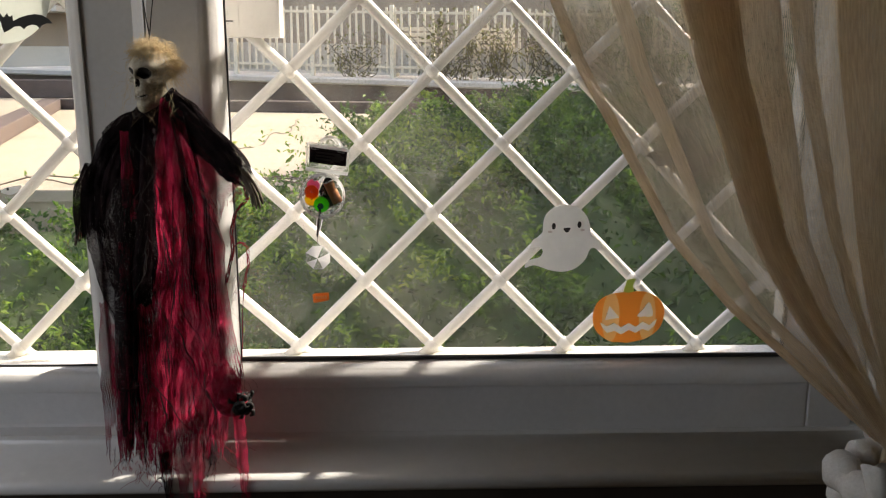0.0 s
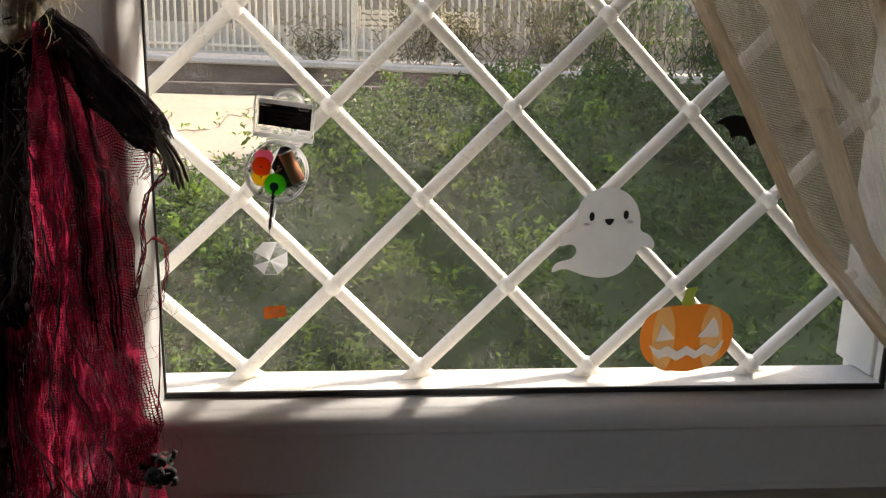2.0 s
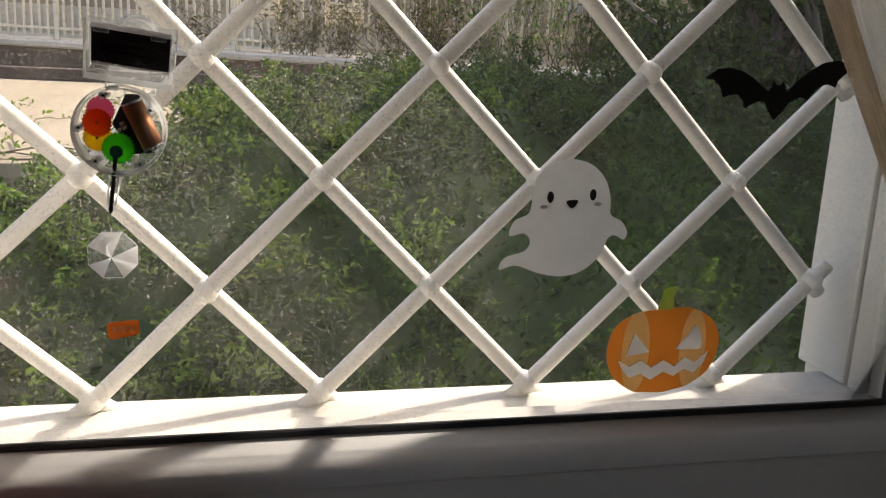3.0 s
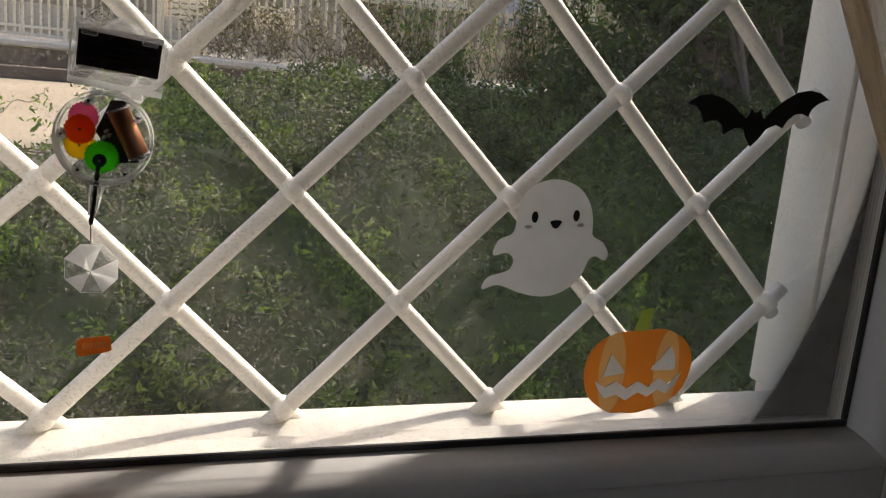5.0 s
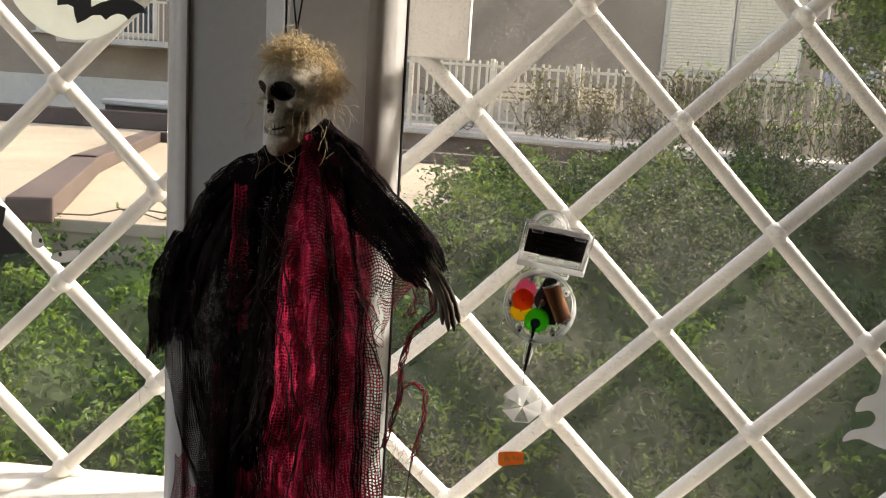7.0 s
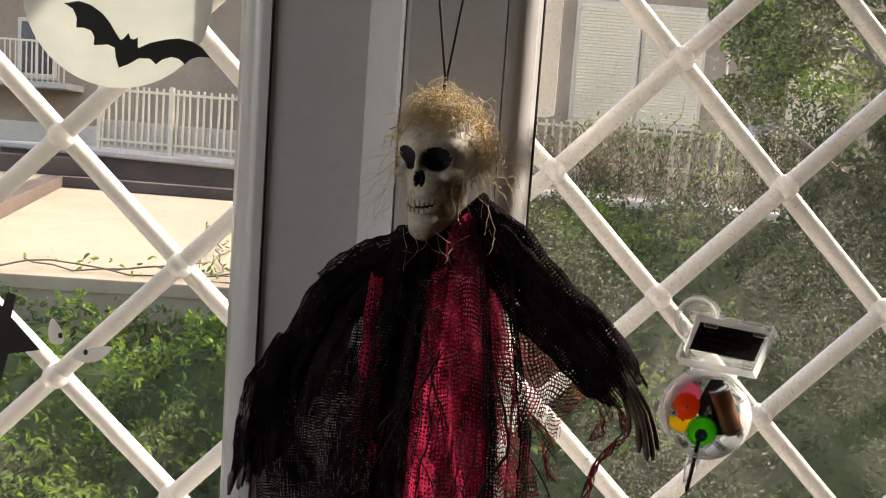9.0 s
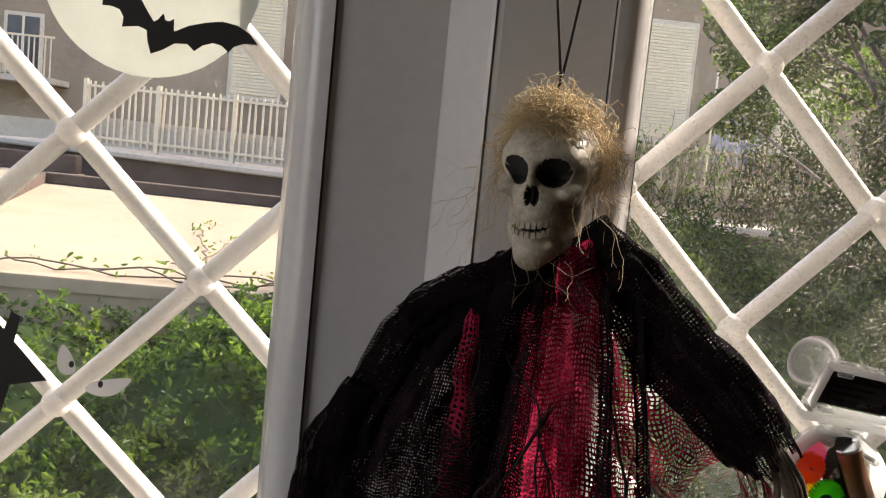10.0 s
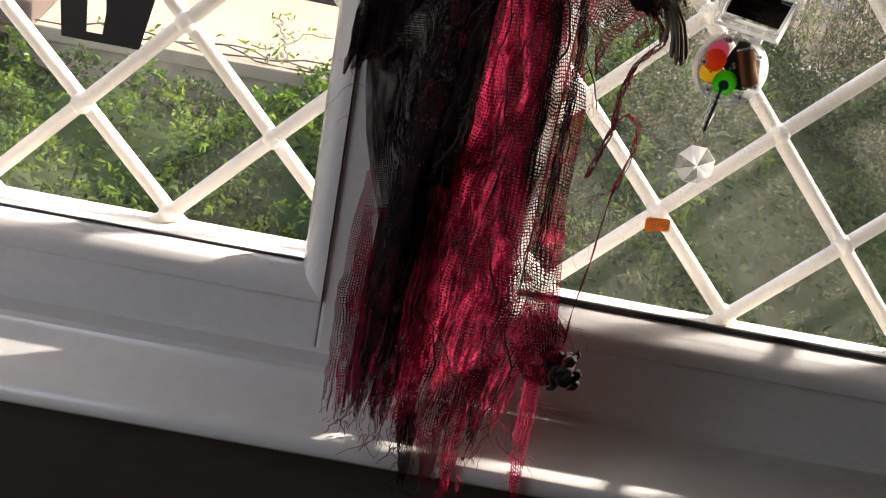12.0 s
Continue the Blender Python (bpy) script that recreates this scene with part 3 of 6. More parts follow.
def build_hedge():
    # Dark sheet under the leaves, coloured for the hedge's shaded inside.
    nx, ny = 110, 60
    xs, ys = np.linspace(-6.5, 7.5, nx), np.linspace(1.9, 10.5, ny)
    X, Y = np.meshgrid(xs, ys)
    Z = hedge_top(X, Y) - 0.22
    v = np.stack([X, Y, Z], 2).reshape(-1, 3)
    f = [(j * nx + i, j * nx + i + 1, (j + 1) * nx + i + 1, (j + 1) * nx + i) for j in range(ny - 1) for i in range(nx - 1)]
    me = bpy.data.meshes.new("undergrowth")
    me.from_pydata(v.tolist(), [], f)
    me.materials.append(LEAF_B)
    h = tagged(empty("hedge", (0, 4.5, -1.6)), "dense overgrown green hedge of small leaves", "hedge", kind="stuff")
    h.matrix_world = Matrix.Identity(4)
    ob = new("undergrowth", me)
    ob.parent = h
    tagged(ob, "dark sheet that fills the shaded inside of the hedge", kind="stuff")
    rng = np.random.default_rng(5)
    # low leaves coloured dark for the shade between the clumps
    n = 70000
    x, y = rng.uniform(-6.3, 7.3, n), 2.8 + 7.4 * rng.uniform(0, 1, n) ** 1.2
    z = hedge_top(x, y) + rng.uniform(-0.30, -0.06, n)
    tagged(leaves("foliage", np.stack([x, y, z], 1), (0.1, -0.15, 0.75), 0.046, LEAF_B, h, 12), "leaves coloured dark green for the shade between clumps", kind="stuff")
    # rounded clumps of leafy sprigs
    nc = 1500
    cx, cy = rng.uniform(-6.3, 7.3, nc), 2.9 + 7.2 * rng.uniform(0, 1, nc) ** 1.25
    cr = rng.uniform(0.13, 0.34, nc)
    cz = hedge_top(cx, cy) - 0.62 * cr + 0.07 * rng.normal(size=nc)
    # Clump colour darkens to the right for tree shade, brightens where sunlit.
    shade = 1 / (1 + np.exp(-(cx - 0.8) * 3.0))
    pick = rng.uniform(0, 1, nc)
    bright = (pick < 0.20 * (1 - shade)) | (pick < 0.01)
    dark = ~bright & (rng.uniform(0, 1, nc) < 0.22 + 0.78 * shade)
    for mt, sel, sd, lab in ((LEAF_A, ~bright & ~dark, 11, "small green leaves"), (LEAF_B, dark, 14, "small leaves, dark green at random and for shade on the right"), (LEAF_C, bright, 13, "small leaves coloured yellow-green as if sunlit")):
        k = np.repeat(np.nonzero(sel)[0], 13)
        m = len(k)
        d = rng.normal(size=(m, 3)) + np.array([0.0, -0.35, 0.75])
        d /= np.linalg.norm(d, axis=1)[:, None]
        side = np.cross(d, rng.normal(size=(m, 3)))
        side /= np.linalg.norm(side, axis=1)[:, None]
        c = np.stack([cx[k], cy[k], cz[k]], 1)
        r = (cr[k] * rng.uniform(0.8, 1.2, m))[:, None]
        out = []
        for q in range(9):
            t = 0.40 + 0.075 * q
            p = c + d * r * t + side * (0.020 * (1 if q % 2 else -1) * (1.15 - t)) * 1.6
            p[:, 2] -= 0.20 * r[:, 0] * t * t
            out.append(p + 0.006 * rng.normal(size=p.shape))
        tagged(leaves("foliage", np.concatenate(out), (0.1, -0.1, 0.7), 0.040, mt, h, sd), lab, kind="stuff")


def build_tree(at, trunk_h, r, crown_c, crown_r, n, leaf, seed, label):
    rng = random.Random(seed)
    t = tagged(empty("tree", at), label, "tree", "garden trees")
    base = Vector(at)
    t.matrix_world = Matrix.Identity(4)
    bm = bmesh.new()
    top = base + Vector((rng.uniform(-0.2, 0.2), rng.uniform(-0.2, 0.2), trunk_h))
    pts = [base + (top - base) * s + Vector((0.08 * math.sin(5 * s + seed), 0.06 * math.cos(4 * s), 0)) for s in (0, 0.2, 0.4, 0.6, 0.8, 1)]
    add_tube(bm, pts, [r, r * 0.9, r * 0.8, r * 0.72, r * 0.62, r * 0.5], 10)
    blobs = []
    for k in range(16):
        d = Vector((rng.uniform(-1, 1), rng.uniform(-1, 1), rng.uniform(-0.8, 1)))
        c = Vector(crown_c) + Vector((d.x * crown_r[0], d.y * crown_r[1], d.z * crown_r[2]))
        blobs.append((c, rng.uniform(0.45, 0.85)))
        s = pts[2 + k % 4]
        mid = s.lerp(c, 0.5) + Vector((0, 0, 0.15))
        add_tube(bm, [s, mid, c], [r * 0.35, r * 0.22, r * 0.06], 6)
    part("trunk", bm, BARK, t)
    g = np.random.default_rng(seed)
    pos = []
    per = n // len(blobs)
    for c, rad in blobs:
        d = g.normal(size=(per, 3))
        d /= np.linalg.norm(d, axis=1)[:, None]
        q = np.array(c) + d * (rad * g.uniform(0.3, 1.05, per) ** 0.6)[:, None] * np.array([1.15, 1.0, 0.75])
        pos.append(q)
    pos = np.concatenate(pos)
    ob = leaves("crown", pos, (0, 0, 0.6), 0.085, leaf, t, seed + 3)
    tagged(ob, kind="stuff")


def build_fence():
    """White railing on a pale ledge, running from far to near."""
    a, b = Vector((-6.7, 18.85, 1.02)), Vector((9.0, 14.6, 0.74))
    run = b - a
    ux = Vector((run.x, run.y, 0)).normalized()
    yaw = math.atan2(ux.y, ux.x)
    fen = tagged(empty("fence"), "white slatted metal fence on a low wall", "fence")
    L = run.length
    n = 108
    me = mesh_from(box((-0.022, -0.012, 0.0), (0.022, 0.012, 1.22), 0.004), "slat", FENCE_WHITE)
    for k in range(n):
        s = (k + 0.5) / n
        ob = part("slat", me, None, fen)
        ob.matrix_world = Matrix.Translation(a + run * s + Vector((0, 0, 0.10))) @ pose(0, 0, 0, 0.8 * math.sin(7.3 * k), 0.8 * math.sin(4.1 * k + 1), math.degrees(yaw))
    pm = mesh_from(box((-0.04, -0.04, 0.0), (0.04, 0.04, 1.36), 0.006), "post", FENCE_WHITE)
    for k in range(11):
        ob = part("post", pm, None, fen)
        ob.matrix_world = Matrix.Translation(a + run * (k / 10)) @ pose(0, 0, 0, 0, 0, math.degrees(yaw))
    pitch = math.atan2(run.z, Vector((run.x, run.y)).length)
    m = Matrix.Translation(a) @ Matrix.Rotation(yaw, 4, "Z") @ Matrix.Rotation(-pitch, 4, "Y")
    for z in (0.18, 1.20):
        ob = part("rail", box((0, -0.03, z), (L, 0.03, z + 0.05), 0.004), FENCE_WHITE, fen)
        ob.matrix_world = m
    # solid lower panels behind the slats
    k = 0
    while k < 20:
        ob = part("panel", box((L * k / 20 + 0.02, 0.05, 0.1), (L * (k + 1) / 20 - 0.02, 0.075, 0.62), 0.004), LEDGE, fen)
        ob.matrix_world = m
        k += 1
    led = part("ledge", box((-2, -0.55, -0.13), (L + 6, 1.6, 0.0), 0.03), LEDGE, None)
    led.matrix_world = m
    # Dark brown band below the pale ledge.
    low = part("retaining_wall", box((-2, -0.40, -2.6), (L + 6, 1.5, -0.131)), COPING, None)
    low.matrix_world = m
    tagged(low, "dark brown wall under the ledge", "wall", kind="structure")
    tagged(led, "pale concrete ledge under the fence", "ledge", kind="structure")


def build_creepers():
    """Dry and green creepers grown through the fence."""
    rng = random.Random(17)
    a, run = Vector((-6.7, 18.85, 1.02)), Vector((15.7, -4.25, -0.28))
    for s0, s1, height, n, green in ((0.335, 0.375, 0.9, 260, 0), (0.44, 0.53, 1.25, 900, 0), (0.52, 0.66, 1.3, 1000, 0), (0.62, 0.80, 1.6, 1200, 1), (0.78, 1.0, 2.4, 5200, 2)):
        c = tagged(empty("creeper", tuple(a + run * ((s0 + s1) / 2))), "tangled dry and green creeper grown through the fence", "climbing plant", "creepers on the fence")
        c.matrix_world = Matrix.Identity(4)
        bm = bmesh.new()
        pos = []
        for k in range(int(46 * (s1 - s0) / 0.14)):
            p = a + run * rng.uniform(s0, s1) + Vector((0, -0.06, rng.uniform(-0.1, 0.2)))
            pts = [p.copy()]
            for i in range(9):
                p = p + Vector((rng.gauss(0, 0.09), rng.gauss(-0.004, 0.012), height / 9 * rng.uniform(0.3, 1.3)))
                pts.append(p.copy())
            add_tube(bm, pts, [0.012 - 0.0008 * i for i in range(10)], 4, False)
            for q in range(n // int(46 * (s1 - s0) / 0.14)):
                i = rng.randrange(9)
                pos.append(tuple(pts[i].lerp(pts[i + 1], rng.random()) + Vector((rng.gauss(0, 0.10), rng.gauss(-0.05, 0.05), rng.gauss(0, 0.09)))))
        part("stems", bm, TWIG, c, "thin brown stems")
        tagged(leaves("leaves", np.array(pos), (0, -0.3, 0.5), 0.075, (LEAF_DRY, LEAF_A, LEAF_B)[green], c, int(s0 * 100)), kind="stuff")


def build_terrace():
    bm = bmesh.new()
    out = [(-5.9, 14.6), (5.5, 12.6), (4.5, 5.9), (-3.2, 5.9), (-4.35, 9.0)]
    lo = [bm.verts.new((x, y, -1.6)) for x, y in out]
    hi = [bm.verts.new((x, y, 0.48)) for x, y in out]
    for k in range(5):
        bm.faces.new((lo[k], lo[(k + 1) % 5], hi[(k + 1) % 5], hi[k]))
    bm.faces.new(hi)
    bmesh.ops.recalc_face_normals(bm, faces=bm.faces[:])
    tagged(part("flat_roof", bm, CONCRETE, None), "sunlit beige flat roof of a low outbuilding", "roof", kind="structure")
    for (x0, y0), (x1, y1) in (((-5.9, 14.6), (5.5, 12.6)), ((-4.35, 9.0), (-5.9, 14.6)), ((-3.2, 5.9), (-4.35, 9.0))):
        d = Vector((x1 - x0, y1 - y0, 0))
        ob = part("parapet", box((-0.12, -0.14, 0.0), (d.length + 0.12, 0.14, 0.17), 0.02, 2), COPING, None)
        ob.matrix_world = Matrix.Translation((x0, y0, 0.48)) @ Matrix.Rotation(math.atan2(d.y, d.x), 4, "Z")
        tagged(ob, "dark brown parapet of the flat roof", "parapet", kind="structure")
    ob = part("roof_edge", box((-3.25, 5.88, 0.42), (4.5, 5.93, 0.51), 0.012, 2), CONCRETE, None)
    tagged(ob, "pale concrete edge of the flat roof", "roof edge", kind="structure")
    bm = bmesh.new()
    far = [(-6.15, 14.7), (-4.62, 9.0), (-3.5, 5.9), (-24, 5.9), (-24, 17.4), (-6.15, 17.4)]
    lo, hi = [bm.verts.new((x, y, -1.6)) for x, y in far], [bm.verts.new((x, y, 0.52)) for x, y in far]
    for k in range(6):
        bm.faces.new((lo[k], lo[(k + 1) % 6], hi[(k + 1) % 6], hi[k]))
    bm.faces.new(hi)
    bmesh.ops.recalc_face_normals(bm, faces=bm.faces[:])
    ob = part("far_roof", bm, CONCRETE, None)
    tagged(ob, "second pale flat roof beyond the parapet", "roof", kind="structure")
    ob = part("parapet", box((-24, 17.1, 0.52), (-6.2, 17.4, 0.86), 0.02), COPING, None)
    tagged(ob, "dark brown parapet of the flat roof", "parapet", kind="structure")


def wall_window(parent, x, z, w, h, y, shutter, frame_m):
    win = part("window", box((x - w / 2 - 0.1, y - 0.06, z - 0.1), (x + w / 2 + 0.1, y - 0.002, z + h + 0.1), 0.01), frame_m, parent)
    if shutter:
        k = int(h / 0.085)
        me = mesh_from(box((-w / 2, -0.03, 0), (w / 2, 0.02, 0.078), 0.008), "slat", SHUTTER)
        for i in range(k):
            s = part("slat", me, None, win)
            s.location = (x, y - 0.07, z + i * 0.085)
    else:
        part("pane", box((x - w / 2, y - 0.075, z), (x + w / 2, y - 0.062, z + h)), DARK_GLASS, win)
        part("mullion", box((x - 0.03, y - 0.09, z), (x + 0.03, y - 0.076, z + h)), FENCE_WHITE, win)
    part("sill", box((x - w / 2 - 0.15, y - 0.2, z - 0.16), (x + w / 2 + 0.15, y - 0.001, z - 0.1), 0.01), LEDGE, win)


def build_building():
    b = tagged(empty("apartment_building", (0, 24, -1.6)), "grey-brown rendered apartment building with beige roller shutters", "building")
    b.matrix_world = Matrix.Identity(4)
    Y = 24.0
    part("wall", box((-26, Y, -1.6), (26, Y + 9, 11.0)), FACADE, b)
    part("roof", box((-26.5, Y - 0.6, 11.0), (26.5, Y + 9.4, 11.4)), COPING, b)
    part("plinth", box((-26, Y - 0.12, -1.6), (26, Y - 0.004, 1.5)), FACADE_PALE, b, "pale rendered plinth")
    for z in (2.35, 6.4):
        for x, w, sh in ((-16.2, 1.5, 0), (-12.2, 1.3, 0), (-10.1, 0.8, 0), (-4.2, 1.2, 1), (4.75, 1.6, 1), (6.5, 1.6, 1), (10.5, 1.3, 1), (15.5, 1.5, 0), (20.5, 1.4, 1)):
            wall_window(b, x, z + (0.3 if sh else 0.4), w, 3.0 if sh else 1.3, Y, sh, FACADE_PALE)
    # balcony with a white railing
    bal = part("balcony", box((-11.8, Y - 1.2, 2.35), (-8.9, Y - 0.005, 2.5), 0.01), LEDGE, b)
    me = mesh_from(box((-0.015, -0.015, 0), (0.015, 0.015, 0.95)), "baluster", FENCE_WHITE)
    for k in range(22):
        o = part("baluster", me, None, bal)
        o.location = (-11.75 + k * 0.132, Y - 1.15, 2.5)
    part("rail", box((-11.8, Y - 1.18, 3.45), (-8.9, Y - 1.12, 3.5), 0.005), FENCE_WHITE, bal)


def build_bench(x, y, z, seed):
    """White slatted garden bench standing on the ledge behind the fence."""
    b = tagged(empty("garden_bench", (x, y, z)), "white slatted garden bench behind the fence", "bench", "garden benches")
    M = Matrix.Translation((x, y, z)) @ Matrix.Rotation(radians(-15 + seed), 4, "Z")

    def add(name, bm):
        bm.transform(Matrix.Rotation(radians(-15 + seed), 4, "Z"))
        return part(name, bm, FENCE_WHITE, b)

    for k in range(5):
        add("back_slat", box((-0.42, 0.10 + 0.012 * k, 0.46 + 0.105 * k), (0.42, 0.125 + 0.012 * k, 0.535 + 0.105 * k), 0.006))
    for k in range(4):
        add("seat_slat", box((-0.42, -0.30 + 0.10 * k, 0.40), (0.42, -0.225 + 0.10 * k, 0.425), 0.006))
    for sx in (-0.36, 0.36):
        add("leg", box((sx - 0.03, -0.28, 0.0), (sx + 0.03, -0.22, 0.40), 0.005))
        add("leg", box((sx - 0.03, 0.06, 0.0), (sx + 0.03, 0.10, 1.02), 0.005))


def build_clothes():
    c = tagged(empty("clothes_rack", (6.7, 18.6, 0.6)), "drying rack with a pale blue cloth by the house", "clothes rack")
    for x in (-0.6, 0.6):
        bm = bmesh.new()
        add_tube(bm, [(x, 0, 0), (x, 0, 3.25)], 0.025, 8)
        part("post", bm, FENCE_WHITE, c)
    bm = bmesh.new()
    add_tube(bm, [(-0.6, 0, 3.25), (0.6, 0, 3.25)], 0.02, 8)
    part("rail", bm, FENCE_WHITE, c)
    for nm, x0, x1, z0, z1, m in (("cloth", -0.55, 0.50, 1.35, 2.45, TARP), ("dark_cloth", -0.1, 0.55, 2.35, 3.2, DARK_GLASS)):
        bm = bmesh.new()
        n = 24
        rows = [[bm.verts.new((lerp(x0, x1, i / n), dy + 0.05 * math.sin(i * 0.9 + (z > z1 - 0.1)), z + 0.04 * math.sin(i * 0.5))) for i in range(n + 1)] for dy, z in ((-0.04, z0), (-0.03, (z0 + z1) / 2), (-0.02, z1))]
        for a, b in zip(rows, rows[1:]):
            for i in range(n):
                bm.faces.new((a[i], a[i + 1], b[i + 1], b[i])).smooth = True
        ob = part(nm, bm, m, c)
        ob.modifiers.new("thick", "SOLIDIFY").thickness = 0.012


def build_vines():
    """Thin creepers that trail over the edge of the flat roof."""
    rng = random.Random(8)
    for k, (x, y, dx, dy, n) in enumerate(((-3.1, 6.0, 0.16, 0.015, 26), (-2.2, 6.2, 0.12, 0.02, 20), (-1.6, 6.0, -0.04, 0.20, 22), (-2.9, 6.5, 0.14, -0.01, 18), (-1.9, 6.8, 0.02, 0.2, 22))):
        v = tagged(empty("vine", (x, y, 0.49)), "thin leafy creeper trailing over the flat roof", "vine", "creepers on the roof")
        v.matrix_world = Matrix.Identity(4)
        p = Vector((x, y, 0.52))
        pts, lp = [p.copy()], []
        for i in range(n):
            p = p + Vector((dx + rng.gauss(0, 0.03), dy + rng.gauss(0, 0.05), 0))
            p.z = 0.50 + 0.03 * math.sin(i * 0.8 + k) + rng.uniform(0, 0.03)
            pts.append(p.copy())
            for q in range(rng.randint(0, 3)):
                lp.append(p + Vector((rng.gauss(0, 0.05), rng.gauss(0, 0.05), rng.uniform(0.0, 0.07))))
        bm = bmesh.new()
        add_tube(bm, pts, 0.006, 5)
        part("stem", bm, TWIG, v)
        tagged(leaves("leaves", np.array([tuple(q) for q in lp]), (0, 0, 0.8), 0.042, LEAF_A if k % 2 else LEAF_C, v, 90 + k), kind="stuff")


build_ground()
build_vines()
build_clothes()
build_bench(0.0, 17.6, 0.92, 0)
build_bench(1.5, 17.2, 0.90, 2)
build_hedge()
build_fence()
build_creepers()
build_terrace()
build_building()
build_tree((5.2, 8.6, -1.6), 3.4, 0.14, (4.9, 8.4, 3.0), (2.0, 1.3, 2.1), 22000, LEAF_B, 21, "leafy green garden tree behind the hedge")
build_tree((7.0, 11.5, -1.6), 4.2, 0.17, (6.6, 11.2, 3.6), (2.4, 1.5, 2.4), 22000, LEAF_A, 22, "tall leafy garden tree by the fence")
build_tree((4.6, 6.6, -1.6), 3.0, 0.10, (4.4, 6.6, 2.0), (1.4, 0.8, 1.9), 22000, LEAF_B, 24, "dark leafy garden tree behind the hedge")
build_tree((8.6, 9.0, -1.6), 4.0, 0.15, (8.0, 9.0, 2.8), (2.2, 1.3, 2.6), 20000, LEAF_B, 25, "dark leafy garden tree beside the fence")

# Three trees out of view, added to keep sun off the right-hand hedge.
build_tree((7.2, 7.3, -1.6), 4.6, 0.16, (7.0, 7.2, 4.7), (1.9, 1.5, 1.8), 26000, LEAF_B, 26, "tall dark leafy tree added out of view to shade the hedge")
build_tree((9.2, 7.6, -1.6), 4.6, 0.16, (8.9, 7.5, 4.3), (1.9, 1.5, 1.8), 26000, LEAF_B, 27, "tall dark leafy tree added out of view to shade the hedge")
build_tree((9.4, 9.8, -1.6), 4.8, 0.16, (9.1, 9.6, 5.0), (1.9, 1.5, 1.8), 24000, LEAF_B, 28, "tall dark leafy tree added out of view to shade the hedge")


# ---- the curtain ----
def build_curtain():
    cur = tagged(empty("curtain", (0.5, 0.93, 0.0)), "sheer beige linen curtain gathered into a tieback", "curtain")
    cur.matrix_world = Matrix.Identity(4)
    xg, yg, zg = 0.490, 0.905, 0.995
    fall = [(0.0, 0.03), (0.028, 0.10), (0.097, 0.28), (0.164, 0.476), (0.245, 0.66), (0.342, 0.80), (0.421, 0.92), (0.493, 1.0), (0.75, 1.22), (1.3, 1.5)]
    fall_r = [(0.0, 0.03), (0.028, 0.2), (0.097, 0.5), (0.164, 0.68), (0.245, 0.8), (0.342, 0.88), (0.493, 1.0), (1.3, 1.3)]
    nu, nv = 300, 100
    bm = bmesh.new()
    uvl = bm.loops.layers.uv.new("UVMap")

    def at(u, v):
        dz = 1.32 * (1 - v) ** 1.25
        off = -0.410 + 0.82 * u
        f = track(fall, dz)[0] if off < 0 else lerp(track(fall, dz)[0], track(fall_r, dz)[0], min(1, off / 0.15))
        x = xg + off * f
        ph = 2 * math.pi * (6.3 * u + 0.8 * math.sin(2.6 * u + 0.4)) + 0.5
        loose = min(1.0, dz / 0.55)
        amp = (0.010 + 0.026 * loose) * (0.75 + 0.35 * math.sin(9 * u + 1.0)) * min(1, u * 12 + 0.15)
        wave = math.sin(ph) + 0.32 * math.sin(2.3 * ph + 1.1 + 1.5 * dz)
        y = yg + amp * wave + 0.02 * (1 - loose) * math.cos(7 * u)
        x += 0.010 * loose * math.cos(ph) * min(1, u * 9) + 0.003 * math.sin(31 * u + 3 * dz)
        for uk, w, B in ((0.085, 0.010, 0.012), (0.215, 0.030, 0.066), (0.31, 0.014, 0.030), (0.40, 0.024, 0.048), (0.50, 0.016, 0.032), (0.60, 0.026, 0.062), (0.74, 0.028, 0.062), (0.88, 0.030, 0.058)):
            s = (u - uk - 0.01 * math.sin(3 * dz + 9 * uk)) / w
            if abs(s) < 3:
                g = math.exp(-s * s)
                x -= 2 * B * s * g * (0.12 + 0.88 * loose)
                y += (0.35 * B * g * s * s - 0.25 * B * g) * (0.2 + 0.8 * loose) + 0.006 * s * g
        # slack crossways wrinkles towards the tie
        y += 0.004 * math.sin(40 * u + 22 * dz) * (1 - loose)
        z = zg + dz - 0.015 * math.sin(ph) * (1 - loose) * min(1, dz * 12)
        return x, y, z

    grid = [[bm.verts.new(at(i / (nu - 1), j / (nv - 1))) for i in range(nu)] for j in range(nv)]
    for j in range(nv - 1):
        for i in range(nu - 1):
            f = bm.faces.new((grid[j][i], grid[j][i + 1], grid[j + 1][i + 1], grid[j + 1][i]))
            f.smooth = True
            for lp, (a, b) in zip(f.loops, ((i, j), (i + 1, j), (i + 1, j + 1), (i, j + 1))):
                lp[uvl].uv = (1.7 * a / (nu - 1), -1.35 * b / (nv - 1))
    part("curtain_panel", bm, LINEN, cur)
    # the leading part folded back on itself into a soft roll
    bm = bmesh.new()
    uvl = bm.loops.layers.uv.new("UVMap")
    rows = []
    na = 90
    for j in range(nv):
        dz = 1.32 * (1 - j / (nv - 1)) ** 1.25
        f = track(fall, dz)[0]
        loose = min(1.0, dz / 0.5)
        ring = []
        for i in range(na):
            q = i / (na - 1)
            a = 4.6 * math.pi * q + 0.5 * dz
            r = (0.55 + 0.45 * q) * (1 + 0.14 * math.sin(3 * a + 4 * dz) + 0.10 * math.sin(11 * q + 7 * dz))
            rx, ry = 0.010 + 0.020 * loose, 0.012 + 0.006 * loose
